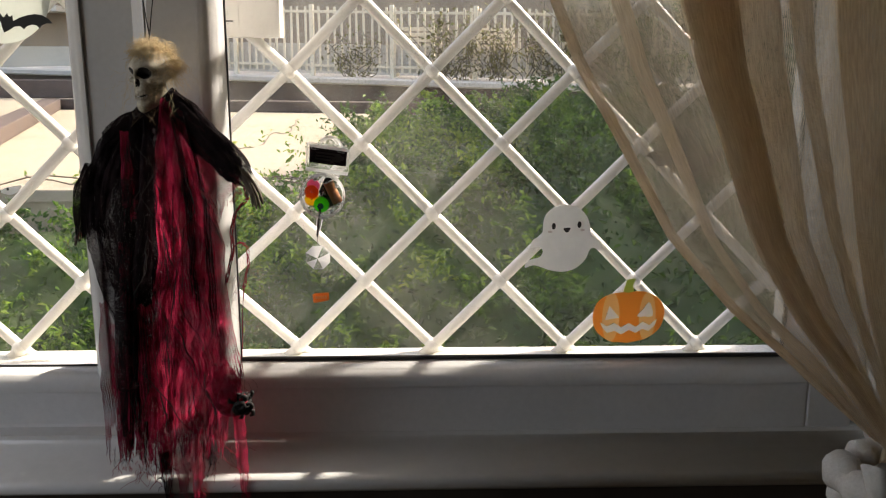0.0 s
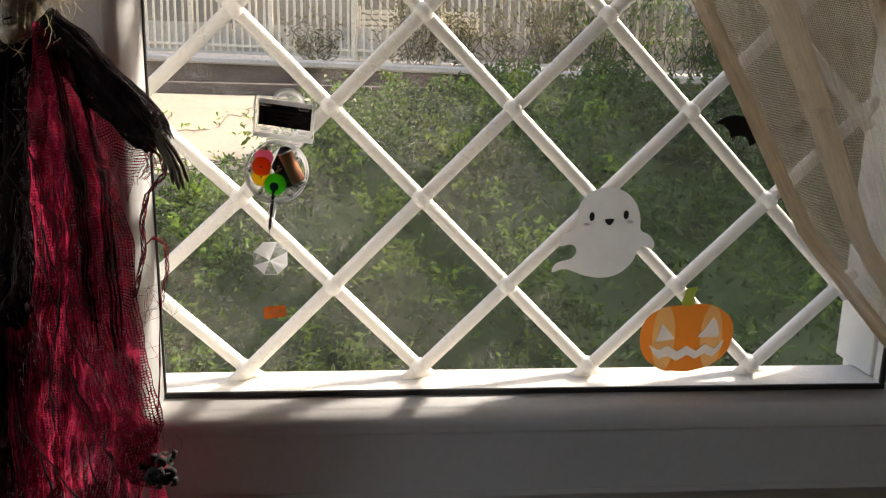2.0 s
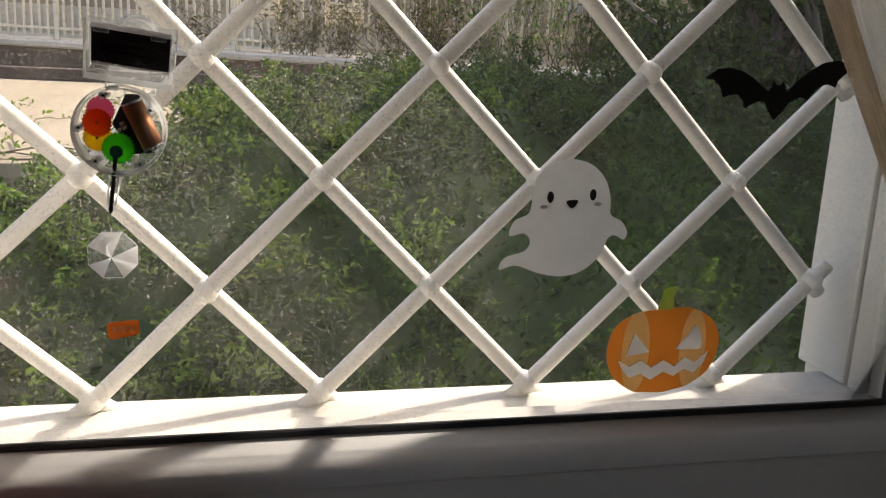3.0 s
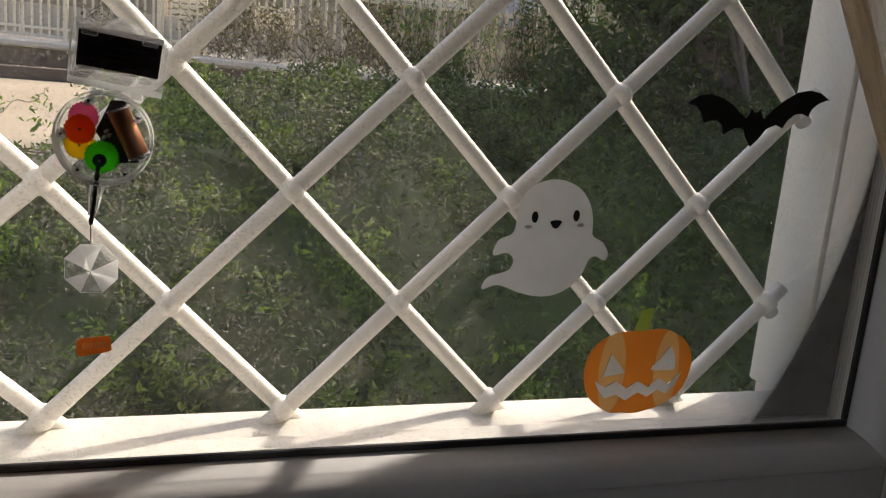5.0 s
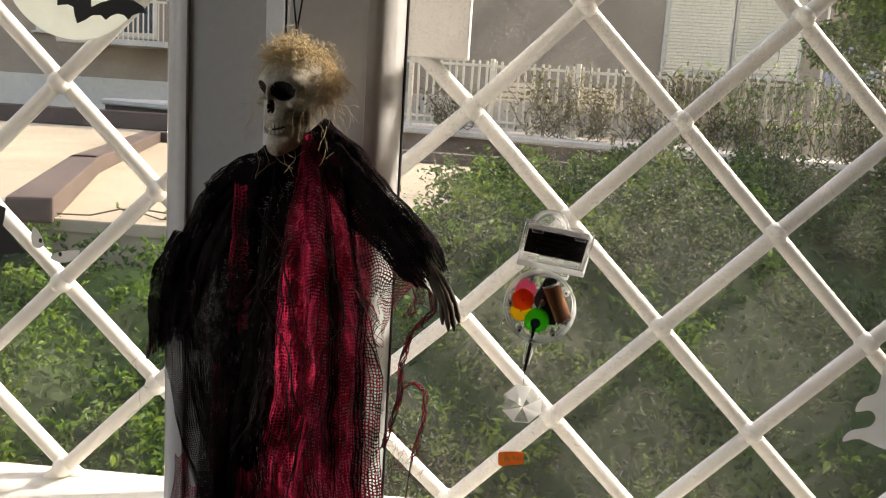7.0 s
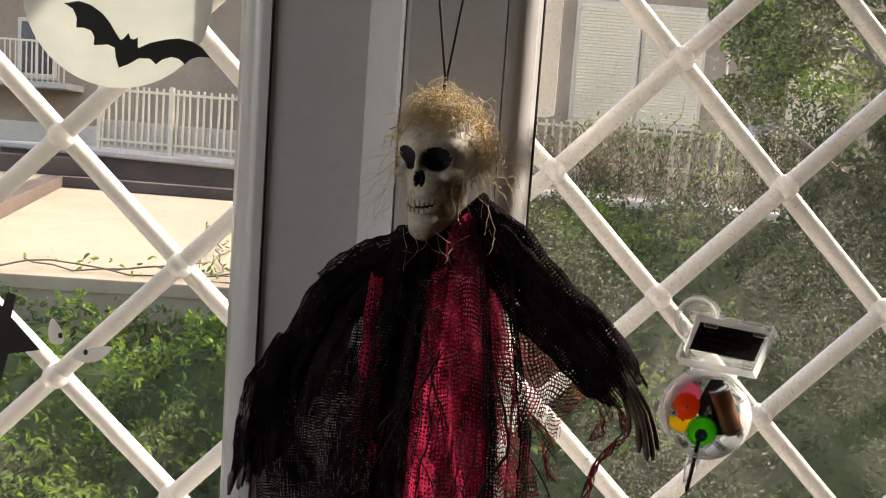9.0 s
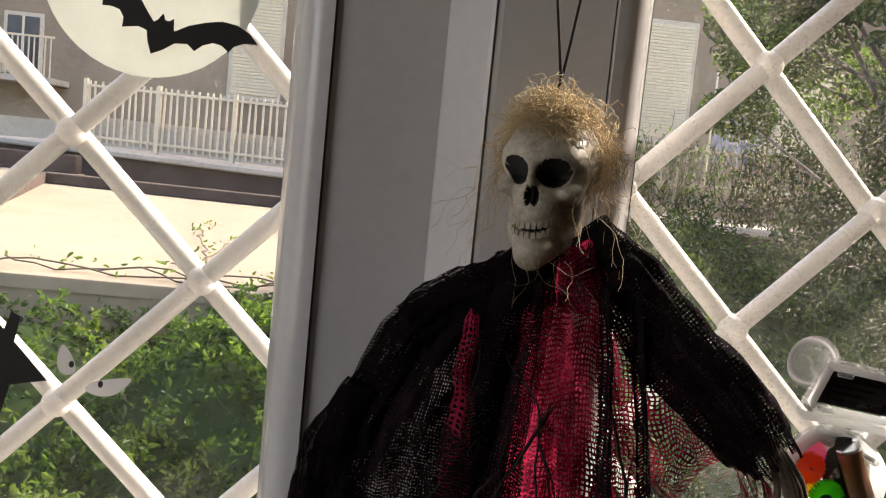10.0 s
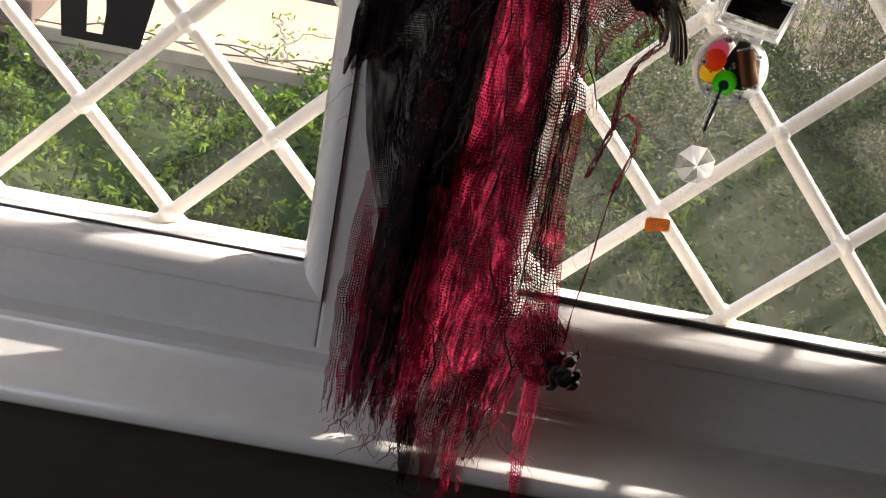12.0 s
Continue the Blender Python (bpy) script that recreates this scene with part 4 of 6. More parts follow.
            ring.append(bm.verts.new((xg - 0.277 * f + 0.012 * math.sin(3.2 * dz) * loose + rx * r * math.cos(a), yg - 0.034 + ry * r * math.sin(a), zg + dz)))
        rows.append(ring)
    for j in range(nv - 1):
        for i in range(na - 1):
            f = bm.faces.new((rows[j][i], rows[j][i + 1], rows[j + 1][i + 1], rows[j + 1][i]))
            f.smooth = True
            for lp, (a, b) in zip(f.loops, ((i, j), (i + 1, j), (i + 1, j + 1), (i, j + 1))):
                lp[uvl].uv = (3.0 + 0.30 * a / na, -1.35 * b / (nv - 1))
    part("rolled_fold", bm, LINEN, cur, "thick rolled fold of the linen")
    # turned hem along the free edge
    bm = bmesh.new()
    uvl = bm.loops.layers.uv.new("UVMap")
    rows = []
    for j in range(nv):
        x, y, z = at(0.0, j / (nv - 1))
        x2, y2, z2 = at(0.014, j / (nv - 1))
        rows.append([bm.verts.new((x - 0.001, y - 0.0015, z)), bm.verts.new((x2, y2 - 0.002, z2)), bm.verts.new((x2, y2 + 0.002, z2))])
    for j in range(nv - 1):
        for k in range(3):
            f = bm.faces.new((rows[j][k], rows[j][(k + 1) % 3], rows[j + 1][(k + 1) % 3], rows[j + 1][k]))
            f.smooth = True
            for lp, (a, b) in zip(f.loops, ((k, j), (k + 1, j), (k + 1, j + 1), (k, j + 1))):
                lp[uvl].uv = (0.012 * a, -1.35 * b / (nv - 1))
    part("hem", bm, LINEN, cur, "doubled stitched hem")
    # the gathered tail below the tie
    bm = bmesh.new()
    uvl = bm.loops.layers.uv.new("UVMap")
    rows = []
    na, nz = 90, 40
    for j in range(nz):
        s = j / (nz - 1)
        ring = []
        for i in range(na):
            a = 2 * math.pi * i / na
            r = (0.024 + 0.055 * min(1, s * 2.2)) * (1 + (0.10 + 0.25 * s) * math.sin(9 * a + 2 * s) + 0.1 * math.sin(17 * a))
            ring.append(bm.verts.new((xg + 0.03 + r * 1.25 * math.cos(a) + 0.05 * s, yg + 0.01 + r * 0.8 * math.sin(a), zg + 0.02 - 0.97 * s)))
        rows.append(ring)
    for j in range(nz - 1):
        for i in range(na):
            f = bm.faces.new((rows[j][i], rows[j][(i + 1) % na], rows[j + 1][(i + 1) % na], rows[j + 1][i]))
            f.smooth = True
            for lp, (a, b) in zip(f.loops, ((i, j), (i + 1, j), (i + 1, j + 1), (i, j + 1))):
                lp[uvl].uv = (0.5 * a / na, -0.97 * b / nz)
    part("curtain_tail", bm, LINEN, cur)
    # tieback: a crumpled white cloth band with a bow
    bm = bmesh.new()
    for k, (rad, tilt, dz, th) in enumerate(((0.050, 0.25, -0.020, 0.016), (0.055, -0.15, -0.042, 0.018), (0.050, 0.05, -0.066, 0.016))):
        pts, rr = [], []
        for i in range(41):
            a = 2 * math.pi * i / 40
            pts.append((xg + 0.012 + rad * 1.25 * math.cos(a), yg - 0.002 + rad * 0.95 * math.sin(a), zg + dz + tilt * rad * math.cos(a) + 0.003 * math.sin(5 * a + k)))
            rr.append(th * (1 + 0.22 * math.sin(7 * a + k) + 0.12 * math.sin(13 * a)))
        add_tube(bm, pts, rr, 14, cap=False)
    for sx, k in ((-1, 0), (1, 1)):
        pts = [(xg - 0.035 + sx * 0.004, yg - 0.05, zg - 0.045), (xg - 0.035 + sx * 0.02, yg - 0.068, zg - 0.01), (xg - 0.035 + sx * 0.028, yg - 0.066, zg + 0.012), (xg - 0.035 + sx * 0.012, yg - 0.058, zg + 0.006), (xg - 0.035, yg - 0.05, zg - 0.04)]
        add_tube(bm, pts, [0.008, 0.013, 0.012, 0.010, 0.007], 10)
    part("tieback", bm, TIE_CLOTH, cur, "crumpled white cloth tieback")
    # rod, out of sight above
    rod = tagged(empty("curtain_rod", (0.3, 0.95, 2.33)), "white metal curtain rod above the window", "curtain rod")
    rod.matrix_world = Matrix.Identity(4)
    bm = bmesh.new()
    add_tube(bm, [(-1.64, 0.945, 2.33), (1.2, 0.945, 2.33)], 0.012, 12)
    part("pole", bm, STEEL_WHITE, rod)
    for x in (-1.55, 1.05):
        bm = bmesh.new()
        add_tube(bm, [(x, 0.945, 2.33), (x, 1.149, 2.33)], 0.008, 8)
        part("bracket", bm, STEEL_WHITE, rod)


TIE_CLOTH = surface("white_cotton", (0.55, 0.52, 0.47), (0.72, 0.69, 0.64), 20, 0.9, 0.5, 300, dist=0.001)
build_curtain()


# ---- stickers on the panes ----
def pumpkin_print(name):
    """Orange printed vinyl with two paler curved ribs, placed on the sheet itself."""
    m = film(name, (1.0, 0.58, 0.20), 0.95)
    nt = m.node_tree
    tc = nt.nodes.new("ShaderNodeTexCoord")
    rings = []
    for cx, rx in ((0.2335, 0.0125), (0.2860, 0.0120)):
        mp = nt.nodes.new("ShaderNodeMapping")
        mp.inputs["Location"].default_value = (-cx / rx, 0.0, -1.0575 / 0.037)
        mp.inputs["Scale"].default_value = (1 / rx, 0.0, 1 / 0.037)
        nt.links.new(tc.outputs["Object"], mp.inputs[0])
        ln = nt.nodes.new("ShaderNodeVectorMath")
        ln.operation = "LENGTH"
        nt.links.new(mp.outputs[0], ln.inputs[0])
        lt = nt.nodes.new("ShaderNodeMath")
        lt.operation = "LESS_THAN"
        lt.inputs[1].default_value = 1.0
        nt.links.new(ln.outputs["Value"], lt.inputs[0])
        rings.append(lt)
    mx = nt.nodes.new("ShaderNodeMath")
    mx.operation = "MAXIMUM"
    nt.links.new(rings[0].outputs[0], mx.inputs[0])
    nt.links.new(rings[1].outputs[0], mx.inputs[1])
    c = ramp(nt, mx.outputs[0], [(0.0, (1.0, 0.56, 0.20)), (1.0, (1.0, 0.74, 0.42))])
    for n in nt.nodes:
        if n.type == "BSDF_PRINCIPLED":
            nt.links.new(c.outputs[0], n.inputs["Base Color"])
        if n.type == "BSDF_TRANSLUCENT":
            nt.links.new(c.outputs[0], n.inputs[0])
    return m


V_WHITE = film("white_vinyl", (0.97, 0.96, 0.93), 0.95, 0.05)
V_BLACK = film("black_vinyl", (0.012, 0.012, 0.013), 0.05)
V_GREY = film("dark_grey_vinyl", (0.045, 0.042, 0.04), 0.08)
V_ORANGE = pumpkin_print("orange_vinyl")
V_GREEN = film("green_vinyl", (0.66, 0.74, 0.28), 0.95)
V_PINK = film("blush_vinyl", (0.68, 0.60, 0.57), 0.42)
V_MOON = film("pale_moon_vinyl", (0.84, 0.86, 0.80), 0.7, 0.12)
V_TAG = film("orange_tag_vinyl", (0.93, 0.45, 0.15), 0.75)
SY, SYL = RY - 0.0006, LY - 0.0006


def sheet_part(name, outline, parent, material, y, lift=0.0, label="", holes=()):
    return part(name, prism(outline, y - lift - 0.0004, y - lift, holes), material, parent, label)


def build_ghost():
    g = tagged(empty("ghost_sticker", (0.16, SY, 1.17)), "white smiling ghost vinyl sticker on the glass", "sticker")
    g.matrix_world = Matrix.Identity(4)
    out = smooth_loop([(0.133, 1.197), (0.137, 1.208), (0.148, 1.2175), (0.164, 1.221), (0.181, 1.2165), (0.193, 1.205), (0.1985, 1.190), (0.200, 1.1765), (0.2095, 1.171), (0.2155, 1.162), (0.213, 1.1555), (0.205, 1.159), (0.199, 1.156), (0.193, 1.142), (0.180, 1.130), (0.163, 1.125), (0.143, 1.1275), (0.122, 1.1345), (0.1085, 1.131), (0.113, 1.141), (0.129, 1.1465), (0.133, 1.155), (0.127, 1.1610), (0.1155, 1.159), (0.119, 1.171), (0.131, 1.178)], 5)
    sheet_part("body", out, g, V_WHITE, SY)
    for x, z in ((0.1475, 1.1905), (0.1832, 1.1925)):
        sheet_part("eye", ellipse(x, z, 0.0027, 0.0046), g, V_BLACK, SY, 0.0006, "small black oval eye")
    sheet_part("mouth", smooth_loop([(0.1615, 1.1875), (0.1705, 1.1880), (0.1690, 1.1835), (0.1660, 1.1815), (0.1630, 1.1835)], 4), g, V_BLACK, SY, 0.0006, "small black open mouth")
    for x, z in ((0.1425, 1.1825), (0.188, 1.1850)):
        sheet_part("cheek", ellipse(x, z, 0.0030, 0.0016), g, V_PINK, SY, 0.0006, "pale pink cheek")


def build_pumpkin():
    p = tagged(empty("pumpkin_sticker", (0.26, SY, 1.05)), "orange carved pumpkin vinyl sticker on the glass", "sticker")
    p.matrix_world = Matrix.Identity(4)
    cx, cz = 0.259, 1.0575
    body = smooth_loop([(0.252, 1.0945), (0.266, 1.0955), (0.284, 1.0945), (0.303, 1.083), (0.3105, 1.064), (0.304, 1.040), (0.287, 1.026), (0.272, 1.0215), (0.260, 1.0190), (0.247, 1.0200), (0.233, 1.0215), (0.214, 1.036), (0.2075, 1.057), (0.213, 1.079), (0.231, 1.0915)], 5)
    eye_a = [(0.231, 1.0745), (0.246, 1.057), (0.225, 1.0535)]
    eye_b = smooth_loop([(0.287, 1.0800), (0.292, 1.072), (0.2935, 1.0590), (0.282, 1.0585), (0.2705, 1.0590), (0.279, 1.069)], 2)
    grin = [(0.2178, 1.0505), (0.2285, 1.0440), (0.2385, 1.0495), (0.2490, 1.0425), (0.2595, 1.0490), (0.2700, 1.0430), (0.2795, 1.0510), (0.2895, 1.0455), (0.3005, 1.0560), (0.2975, 1.0460), (0.2885, 1.0365), (0.2795, 1.0405), (0.2700, 1.0340), (0.2605, 1.0385), (0.2490, 1.0315), (0.2395, 1.0375), (0.2290, 1.0340), (0.2220, 1.0420)]
    sheet_part("body", body, p, V_ORANGE, SY, holes=(eye_a, eye_b, grin))
    sheet_part("eye", eye_a, p, V_WHITE, SY, 0.001, "white triangular eye")
    sheet_part("eye", eye_b, p, V_WHITE, SY, 0.001, "white triangular eye")
    sheet_part("mouth", grin, p, V_WHITE, SY, 0.001, "white zigzag mouth")
    sheet_part("stem", smooth_loop([(0.2505, 1.0950), (0.2530, 1.106), (0.2540, 1.1120), (0.2605, 1.1140), (0.2665, 1.1140), (0.2635, 1.105), (0.2640, 1.0955)], 4), p, V_GREEN, SY, 0.0005, "green stem")


BAT = [(0.269, 1.2870), (0.280, 1.2945), (0.291, 1.2960), (0.303, 1.2935), (0.312, 1.2890), (0.320, 1.2830), (0.327, 1.2785), (0.329, 1.2810), (0.331, 1.2875), (0.3345, 1.2835), (0.3375, 1.2840), (0.340, 1.2875), (0.3425, 1.2810), (0.344, 1.2785), (0.352, 1.2875), (0.363, 1.2960), (0.374, 1.3025), (0.386, 1.3050), (0.397, 1.3035), (0.406, 1.2985), (0.396, 1.2945), (0.390, 1.2890), (0.388, 1.2830), (0.381, 1.2855), (0.374, 1.2840), (0.368, 1.2790), (0.364, 1.2720), (0.357, 1.2745), (0.348, 1.2705), (0.342, 1.2620), (0.335, 1.2550), (0.329, 1.2625), (0.325, 1.2700), (0.318, 1.2700), (0.307, 1.2640), (0.305, 1.2710), (0.300, 1.2750), (0.293, 1.2745), (0.287, 1.2720), (0.284, 1.2800), (0.278, 1.2860)]


def build_bats():
    b = tagged(empty("bat_sticker", (0.335, SY, 1.28)), "black flying bat vinyl sticker on the glass", "sticker", "bat stickers")
    b.matrix_world = Matrix.Identity(4)
    sheet_part("body", BAT, b, V_BLACK, SY)
    # the same bat, tilted, over the moon on the other leaf
    k = tagged(empty("bat_sticker", (-0.585, SYL, 1.467)), "dark bat vinyl sticker flying across the moon sticker", "sticker", "bat stickers")
    k.matrix_world = Matrix.Identity(4)
    s = 0.108 / 0.137
    c, n = math.cos(radians(-21)), math.sin(radians(-21))
    pts = []
    for x, z in BAT:
        dx, dz = (x - 0.3355) * s, (z - 1.277) * s
        pts.append((-0.583 + dx * c - dz * n, 1.4655 + dx * n + dz * c))
    sheet_part("body", pts, k, V_GREY, SYL, 0.0008)
    m = tagged(empty("moon_sticker", (-0.595, SYL, 1.50)), "pale round moon vinyl sticker on the glass", "sticker")
    m.matrix_world = Matrix.Identity(4)
    sheet_part("disc", ellipse(-0.592, 1.502, 0.067, 0.067, 48), m, V_MOON, SYL)


def build_house():
    h = tagged(empty("house_sticker", (-0.73, SYL, 1.24)), "dark grey haunted house vinyl sticker on the glass", "sticker")
    h.matrix_world = Matrix.Identity(4)
    out = [(-0.740, 1.156), (-0.683, 1.156), (-0.664, 1.2345), (-0.641, 1.2390), (-0.6625, 1.2625), (-0.6590, 1.2790), (-0.6650, 1.2815), (-0.6690, 1.2700), (-0.6820, 1.2815), (-0.7030, 1.2720), (-0.7020, 1.2990), (-0.6830, 1.3030), (-0.7280, 1.3440), (-0.7780, 1.3180), (-0.7600, 1.3050), (-0.7620, 1.2600), (-0.7850, 1.2560), (-0.7620, 1.2380), (-0.7560, 1.1560)]

    def pane(x, z, w, hh):
        return [(x, z), (x + w, z), (x + w, z + hh), (x, z + hh)]

    holes = []
    for x0, z0, w, hh in ((-0.7415, 1.2800, 0.0235, 0.0230), (-0.7375, 1.2490, 0.0150, 0.0160)):
        a, b = (w - 0.002) / 2, (hh - 0.002) / 2
        holes += [pane(x0 + i * (a + 0.002), z0 + j * (b + 0.002), a, b) for i in (0, 1) for j in (0, 1)]
    # arched side window in four panes
    holes += [[(-0.7000, 1.2190), (-0.6925, 1.2205), (-0.6920, 1.2295), (-0.6990, 1.2285)], [(-0.6905, 1.2210), (-0.6845, 1.2220), (-0.6835, 1.2305), (-0.6900, 1.2298)],
              [(-0.6987, 1.2305), (-0.6918, 1.2315), (-0.6915, 1.2420), (-0.6955, 1.2405), (-0.6978, 1.2370)], [(-0.6898, 1.2318), (-0.6832, 1.2325), (-0.6840, 1.2380), (-0.6870, 1.2415), (-0.6897, 1.2420)]]
    holes.append([(-0.7330, 1.1640), (-0.7180, 1.1640), (-0.7155, 1.1850), (-0.7165, 1.2000), (-0.7205, 1.2095), (-0.7255, 1.2120), (-0.7305, 1.2090), (-0.7335, 1.2000)])
    sheet_part("silhouette", out, h, V_GREY, SYL, 0.0, "", holes)
    e = tagged(empty("eyes_sticker", (-0.61, SYL, 1.245)), "pair of white glaring eyes vinyl sticker on the glass", "sticker")
    e.matrix_world = Matrix.Identity(4)
    sheet_part("eye", smooth_loop([(-0.6330, 1.2630), (-0.6275, 1.2580), (-0.6235, 1.2480), (-0.6270, 1.2440), (-0.6330, 1.2450), (-0.6355, 1.2530)], 5), e, V_WHITE, SYL)
    sheet_part("eye", smooth_loop([(-0.5885, 1.2440), (-0.6000, 1.2435), (-0.6130, 1.2400), (-0.6170, 1.2350), (-0.6080, 1.2315), (-0.5970, 1.2340)], 5), e, V_WHITE, SYL)
    for cx, cz in ((-0.6262, 1.2510), (-0.6075, 1.2395)):
        sheet_part("pupil", ellipse(cx, cz, 0.0016, 0.0022, 14), e, V_GREY, SYL, 0.0006, "small dark pupil")


def build_tag_and_paper():
    t = tagged(empty("tag_sticker", (-0.178, SY, 1.09)), "small orange maker's tag sticker on the glass", "sticker")
    t.matrix_world = Matrix.Identity(4)
    sheet_part("backing", smooth_loop([(-0.1885, 1.0945), (-0.178, 1.0960), (-0.1675, 1.0965), (-0.1665, 1.0915), (-0.1668, 1.0855), (-0.177, 1.0835), (-0.1875, 1.0820), (-0.1890, 1.0880)], 3), t, V_TAG, SY)
    for k in range(6):
        sheet_part("mark", [(-0.1852 + 0.0028 * k, 1.0872 + 0.0002 * k), (-0.1836 + 0.0028 * k, 1.0873 + 0.0002 * k), (-0.1836 + 0.0028 * k, 1.0918 + 0.0002 * k), (-0.1852 + 0.0028 * k, 1.0917 + 0.0002 * k)], t, V_WHITE, SY, 0.0006, "pale printed bar")


def build_lock_box():
    k = tagged(empty("lock_box", (-0.32, 1.40, 1.446)), "white painted steel lock box fixed on the window grille", "lock box")
    k.matrix_world = Matrix.Identity(4)
    part("body", box((-0.395, 1.388, 1.446), (-0.247, 1.428, 1.63), 0.003, 2), STEEL_WHITE, k)
    bm = bmesh.new()
    add_prism(bm, smooth_loop([(-0.347, 1.459), (-0.3285, 1.458), (-0.310, 1.459), (-0.309, 1.478), (-0.310, 1.498), (-0.3285, 1.499), (-0.347, 1.498), (-0.348, 1.478)], 4), 1.3855, 1.3878)
    plate = part("keyhole_plate", bm, STEEL_WHITE, k)
    part("keyhole", box((-0.340, 1.3845, 1.4690), (-0.317, 1.3853, 1.4712)), V_BLACK, plate, "narrow dark key slot")


build_ghost()
build_pumpkin()
build_bats()
build_house()
build_tag_and_paper()
build_lock_box()


# ---- solar prism spinner hanging on the glass ----
CLEAR = thin_plastic("clear_acrylic", 0.10)
CLEAR_FACE = thin_plastic("clear_face", 0.0)
CRYSTAL = thin_plastic("cut_crystal", 0.14)
# Pale film that colours some crystal facets like bright reflections.
GLINT = film("glint_facet", (0.98, 0.98, 0.97), 0.95, 0.22, 0.1)
RIM = thin_plastic("clear_rim", 0.13)
SOLAR = surface("solar_cell", (0.012, 0.009, 0.012), (0.03, 0.02, 0.026), 40, 0.25, 0.05, 300)
COPPER = surface("copper_winding", (0.40, 0.15, 0.06), (0.60, 0.26, 0.11), 60, 0.35, 0.3, 900, metal=0.6)
G_RED = film("red_gear", (0.98, 0.30, 0.06), 0.9)
G_PINK = film("pink_gear", (0.96, 0.32, 0.48), 0.8)
G_YELLOW = film("yellow_gear", (0.98, 0.72, 0.08), 0.9)
G_GREEN = film("green_gear", (0.22, 0.92, 0.10), 0.9)
G_BLUE = film("blue_gear", (0.02, 0.10, 0.25), 0.3)
CHROME = surface("bright_steel", (0.6, 0.6, 0.6), (0.8, 0.8, 0.8), 40, 0.2, 0.0, metal=1.0)
DARK = surface("dark_plastic", (0.012, 0.01, 0.01), (0.03, 0.025, 0.022), 40, 0.4, 0.1)


def disc(cx, cz, r, y0, y1, n=40, bev=0.0006):
    return prism(ellipse(cx, cz, r, r, n), y0, y1)


def gear(cx, cz, r, y0, y1, teeth):
    pts = []
    for k in range(teeth * 4):
        a = 2 * math.pi * k / (teeth * 4)
        rr = r if k % 4 < 2 else r * 0.9
        pts.append((cx + rr * math.cos(a), cz + rr * math.sin(a)))
    return prism(pts, y0, y1)


def build_spinner():
    s = tagged(empty("prism_spinner", (-0.165, 1.19, 1.29)), "clear plastic solar window spinner with coloured gears and a crystal", "window ornament")
    s.matrix_world = Matrix.Identity(4)
    cx, cz = -0.1665, 1.2425
    yf, yb = 1.148, 1.166
    # case: front and back discs with a rim
    bm = disc(cx, cz, 0.0288, yf, yf + 0.0012, 56)
    part("case_front", bm, CLEAR_FACE, s)
    part("case_back", disc(cx, cz, 0.0288, yb - 0.0012, yb, 56), CLEAR_FACE, s)
    bm = bmesh.new()
    add_prism(bm, ellipse(cx, cz, 0.0290, 0.0290, 56), yf + 0.0014, yb - 0.0014, [ellipse(cx, cz, 0.0268, 0.0268, 56)])
    part("case_rim", bm, RIM, s)
    for a in (35, 110, 175, 232, 300, 335):
        x, z = cx + 0.0242 * math.cos(radians(a)), cz + 0.0242 * math.sin(radians(a))
        bm = bmesh.new()
        add_prism(bm, ellipse(x, z, 0.0026, 0.0026, 16), yf - 0.0006, yb - 0.002, [ellipse(x, z, 0.0013, 0.0013, 12)])
        boss = part("screw_boss", bm, RIM, s)
        part("screw", disc(x, z, 0.0011, yf + 0.002, yb - 0.004, 10), DARK, boss, "small dark screw")
    for nm, x, z, r, y, m, n in (("gear", -0.1785, 1.2550, 0.0090, 1.1585, G_PINK, 22), ("gear", -0.1803, 1.2475, 0.0094, 1.1545, G_RED, 22), ("gear", -0.1810, 1.2375, 0.0094, 1.1585, G_YELLOW, 22), ("gear", -0.1680, 1.2310, 0.0104, 1.1540, G_GREEN, 26), ("pinion", -0.1690, 1.2290, 0.0042, 1.1515, G_BLUE, 12)):
        ob = part(nm, gear(x, z, r, y, y + 0.0028, n), m, s, {G_PINK: "pink gear", G_RED: "orange-red gear", G_YELLOW: "yellow gear", G_GREEN: "green gear", G_BLUE: "dark blue pinion"}[m])
        part("axle", disc(x, z, 0.0009, y - 0.0014, y + 0.0045, 10), CHROME, ob)
    # copper coil motor, leaning
    bm = bmesh.new()
    a, b = Vector((-0.1585, 1.1565, 1.2600)), Vector((-0.1465, 1.1565, 1.2330))
    add_tube(bm, [a, a.lerp(b, 0.03), b.lerp(a, 0.03), b], [0.0060, 0.0068, 0.0068, 0.0060], 20)
    mo = part("motor_coil", bm, COPPER, s, "copper-wound motor")
    d = (b - a).normalized()
    for e, sg in ((a, -1), (b, 1)):
        bm = bmesh.new()
        add_tube(bm, [e, e + d * sg * 0.0016], 0.0072, 18)
        part("end_cap", bm, CHROME, mo)
    part("circuit_board", prism([(-0.172, 1.246), (-0.163, 1.2655), (-0.154, 1.2655), (-0.157, 1.249), (-0.146, 1.2275), (-0.160, 1.2265)], 1.1615, 1.1625), DARK, s)
    bm = bmesh.new()
    for x, z in ((-0.1640, 1.2440), (-0.1670, 1.2425), (-0.1655, 1.2465)):
        add_tube(bm, [(x, 1.1540, z), (x + 0.002, 1.1580, z + 0.002)], 0.0012, 8)
    part("solder_joints", bm, CHROME, s)
    # solar panel box above, tilted a little
    M = Matrix.Translation((-0.1580, 1.1550, 1.2915)) @ Matrix.Rotation(radians(7.5), 4, "Y") @ Matrix.Rotation(radians(22), 4, "X")

    def tilted(name, bm, m, parent, label=""):
        bm.transform(M)
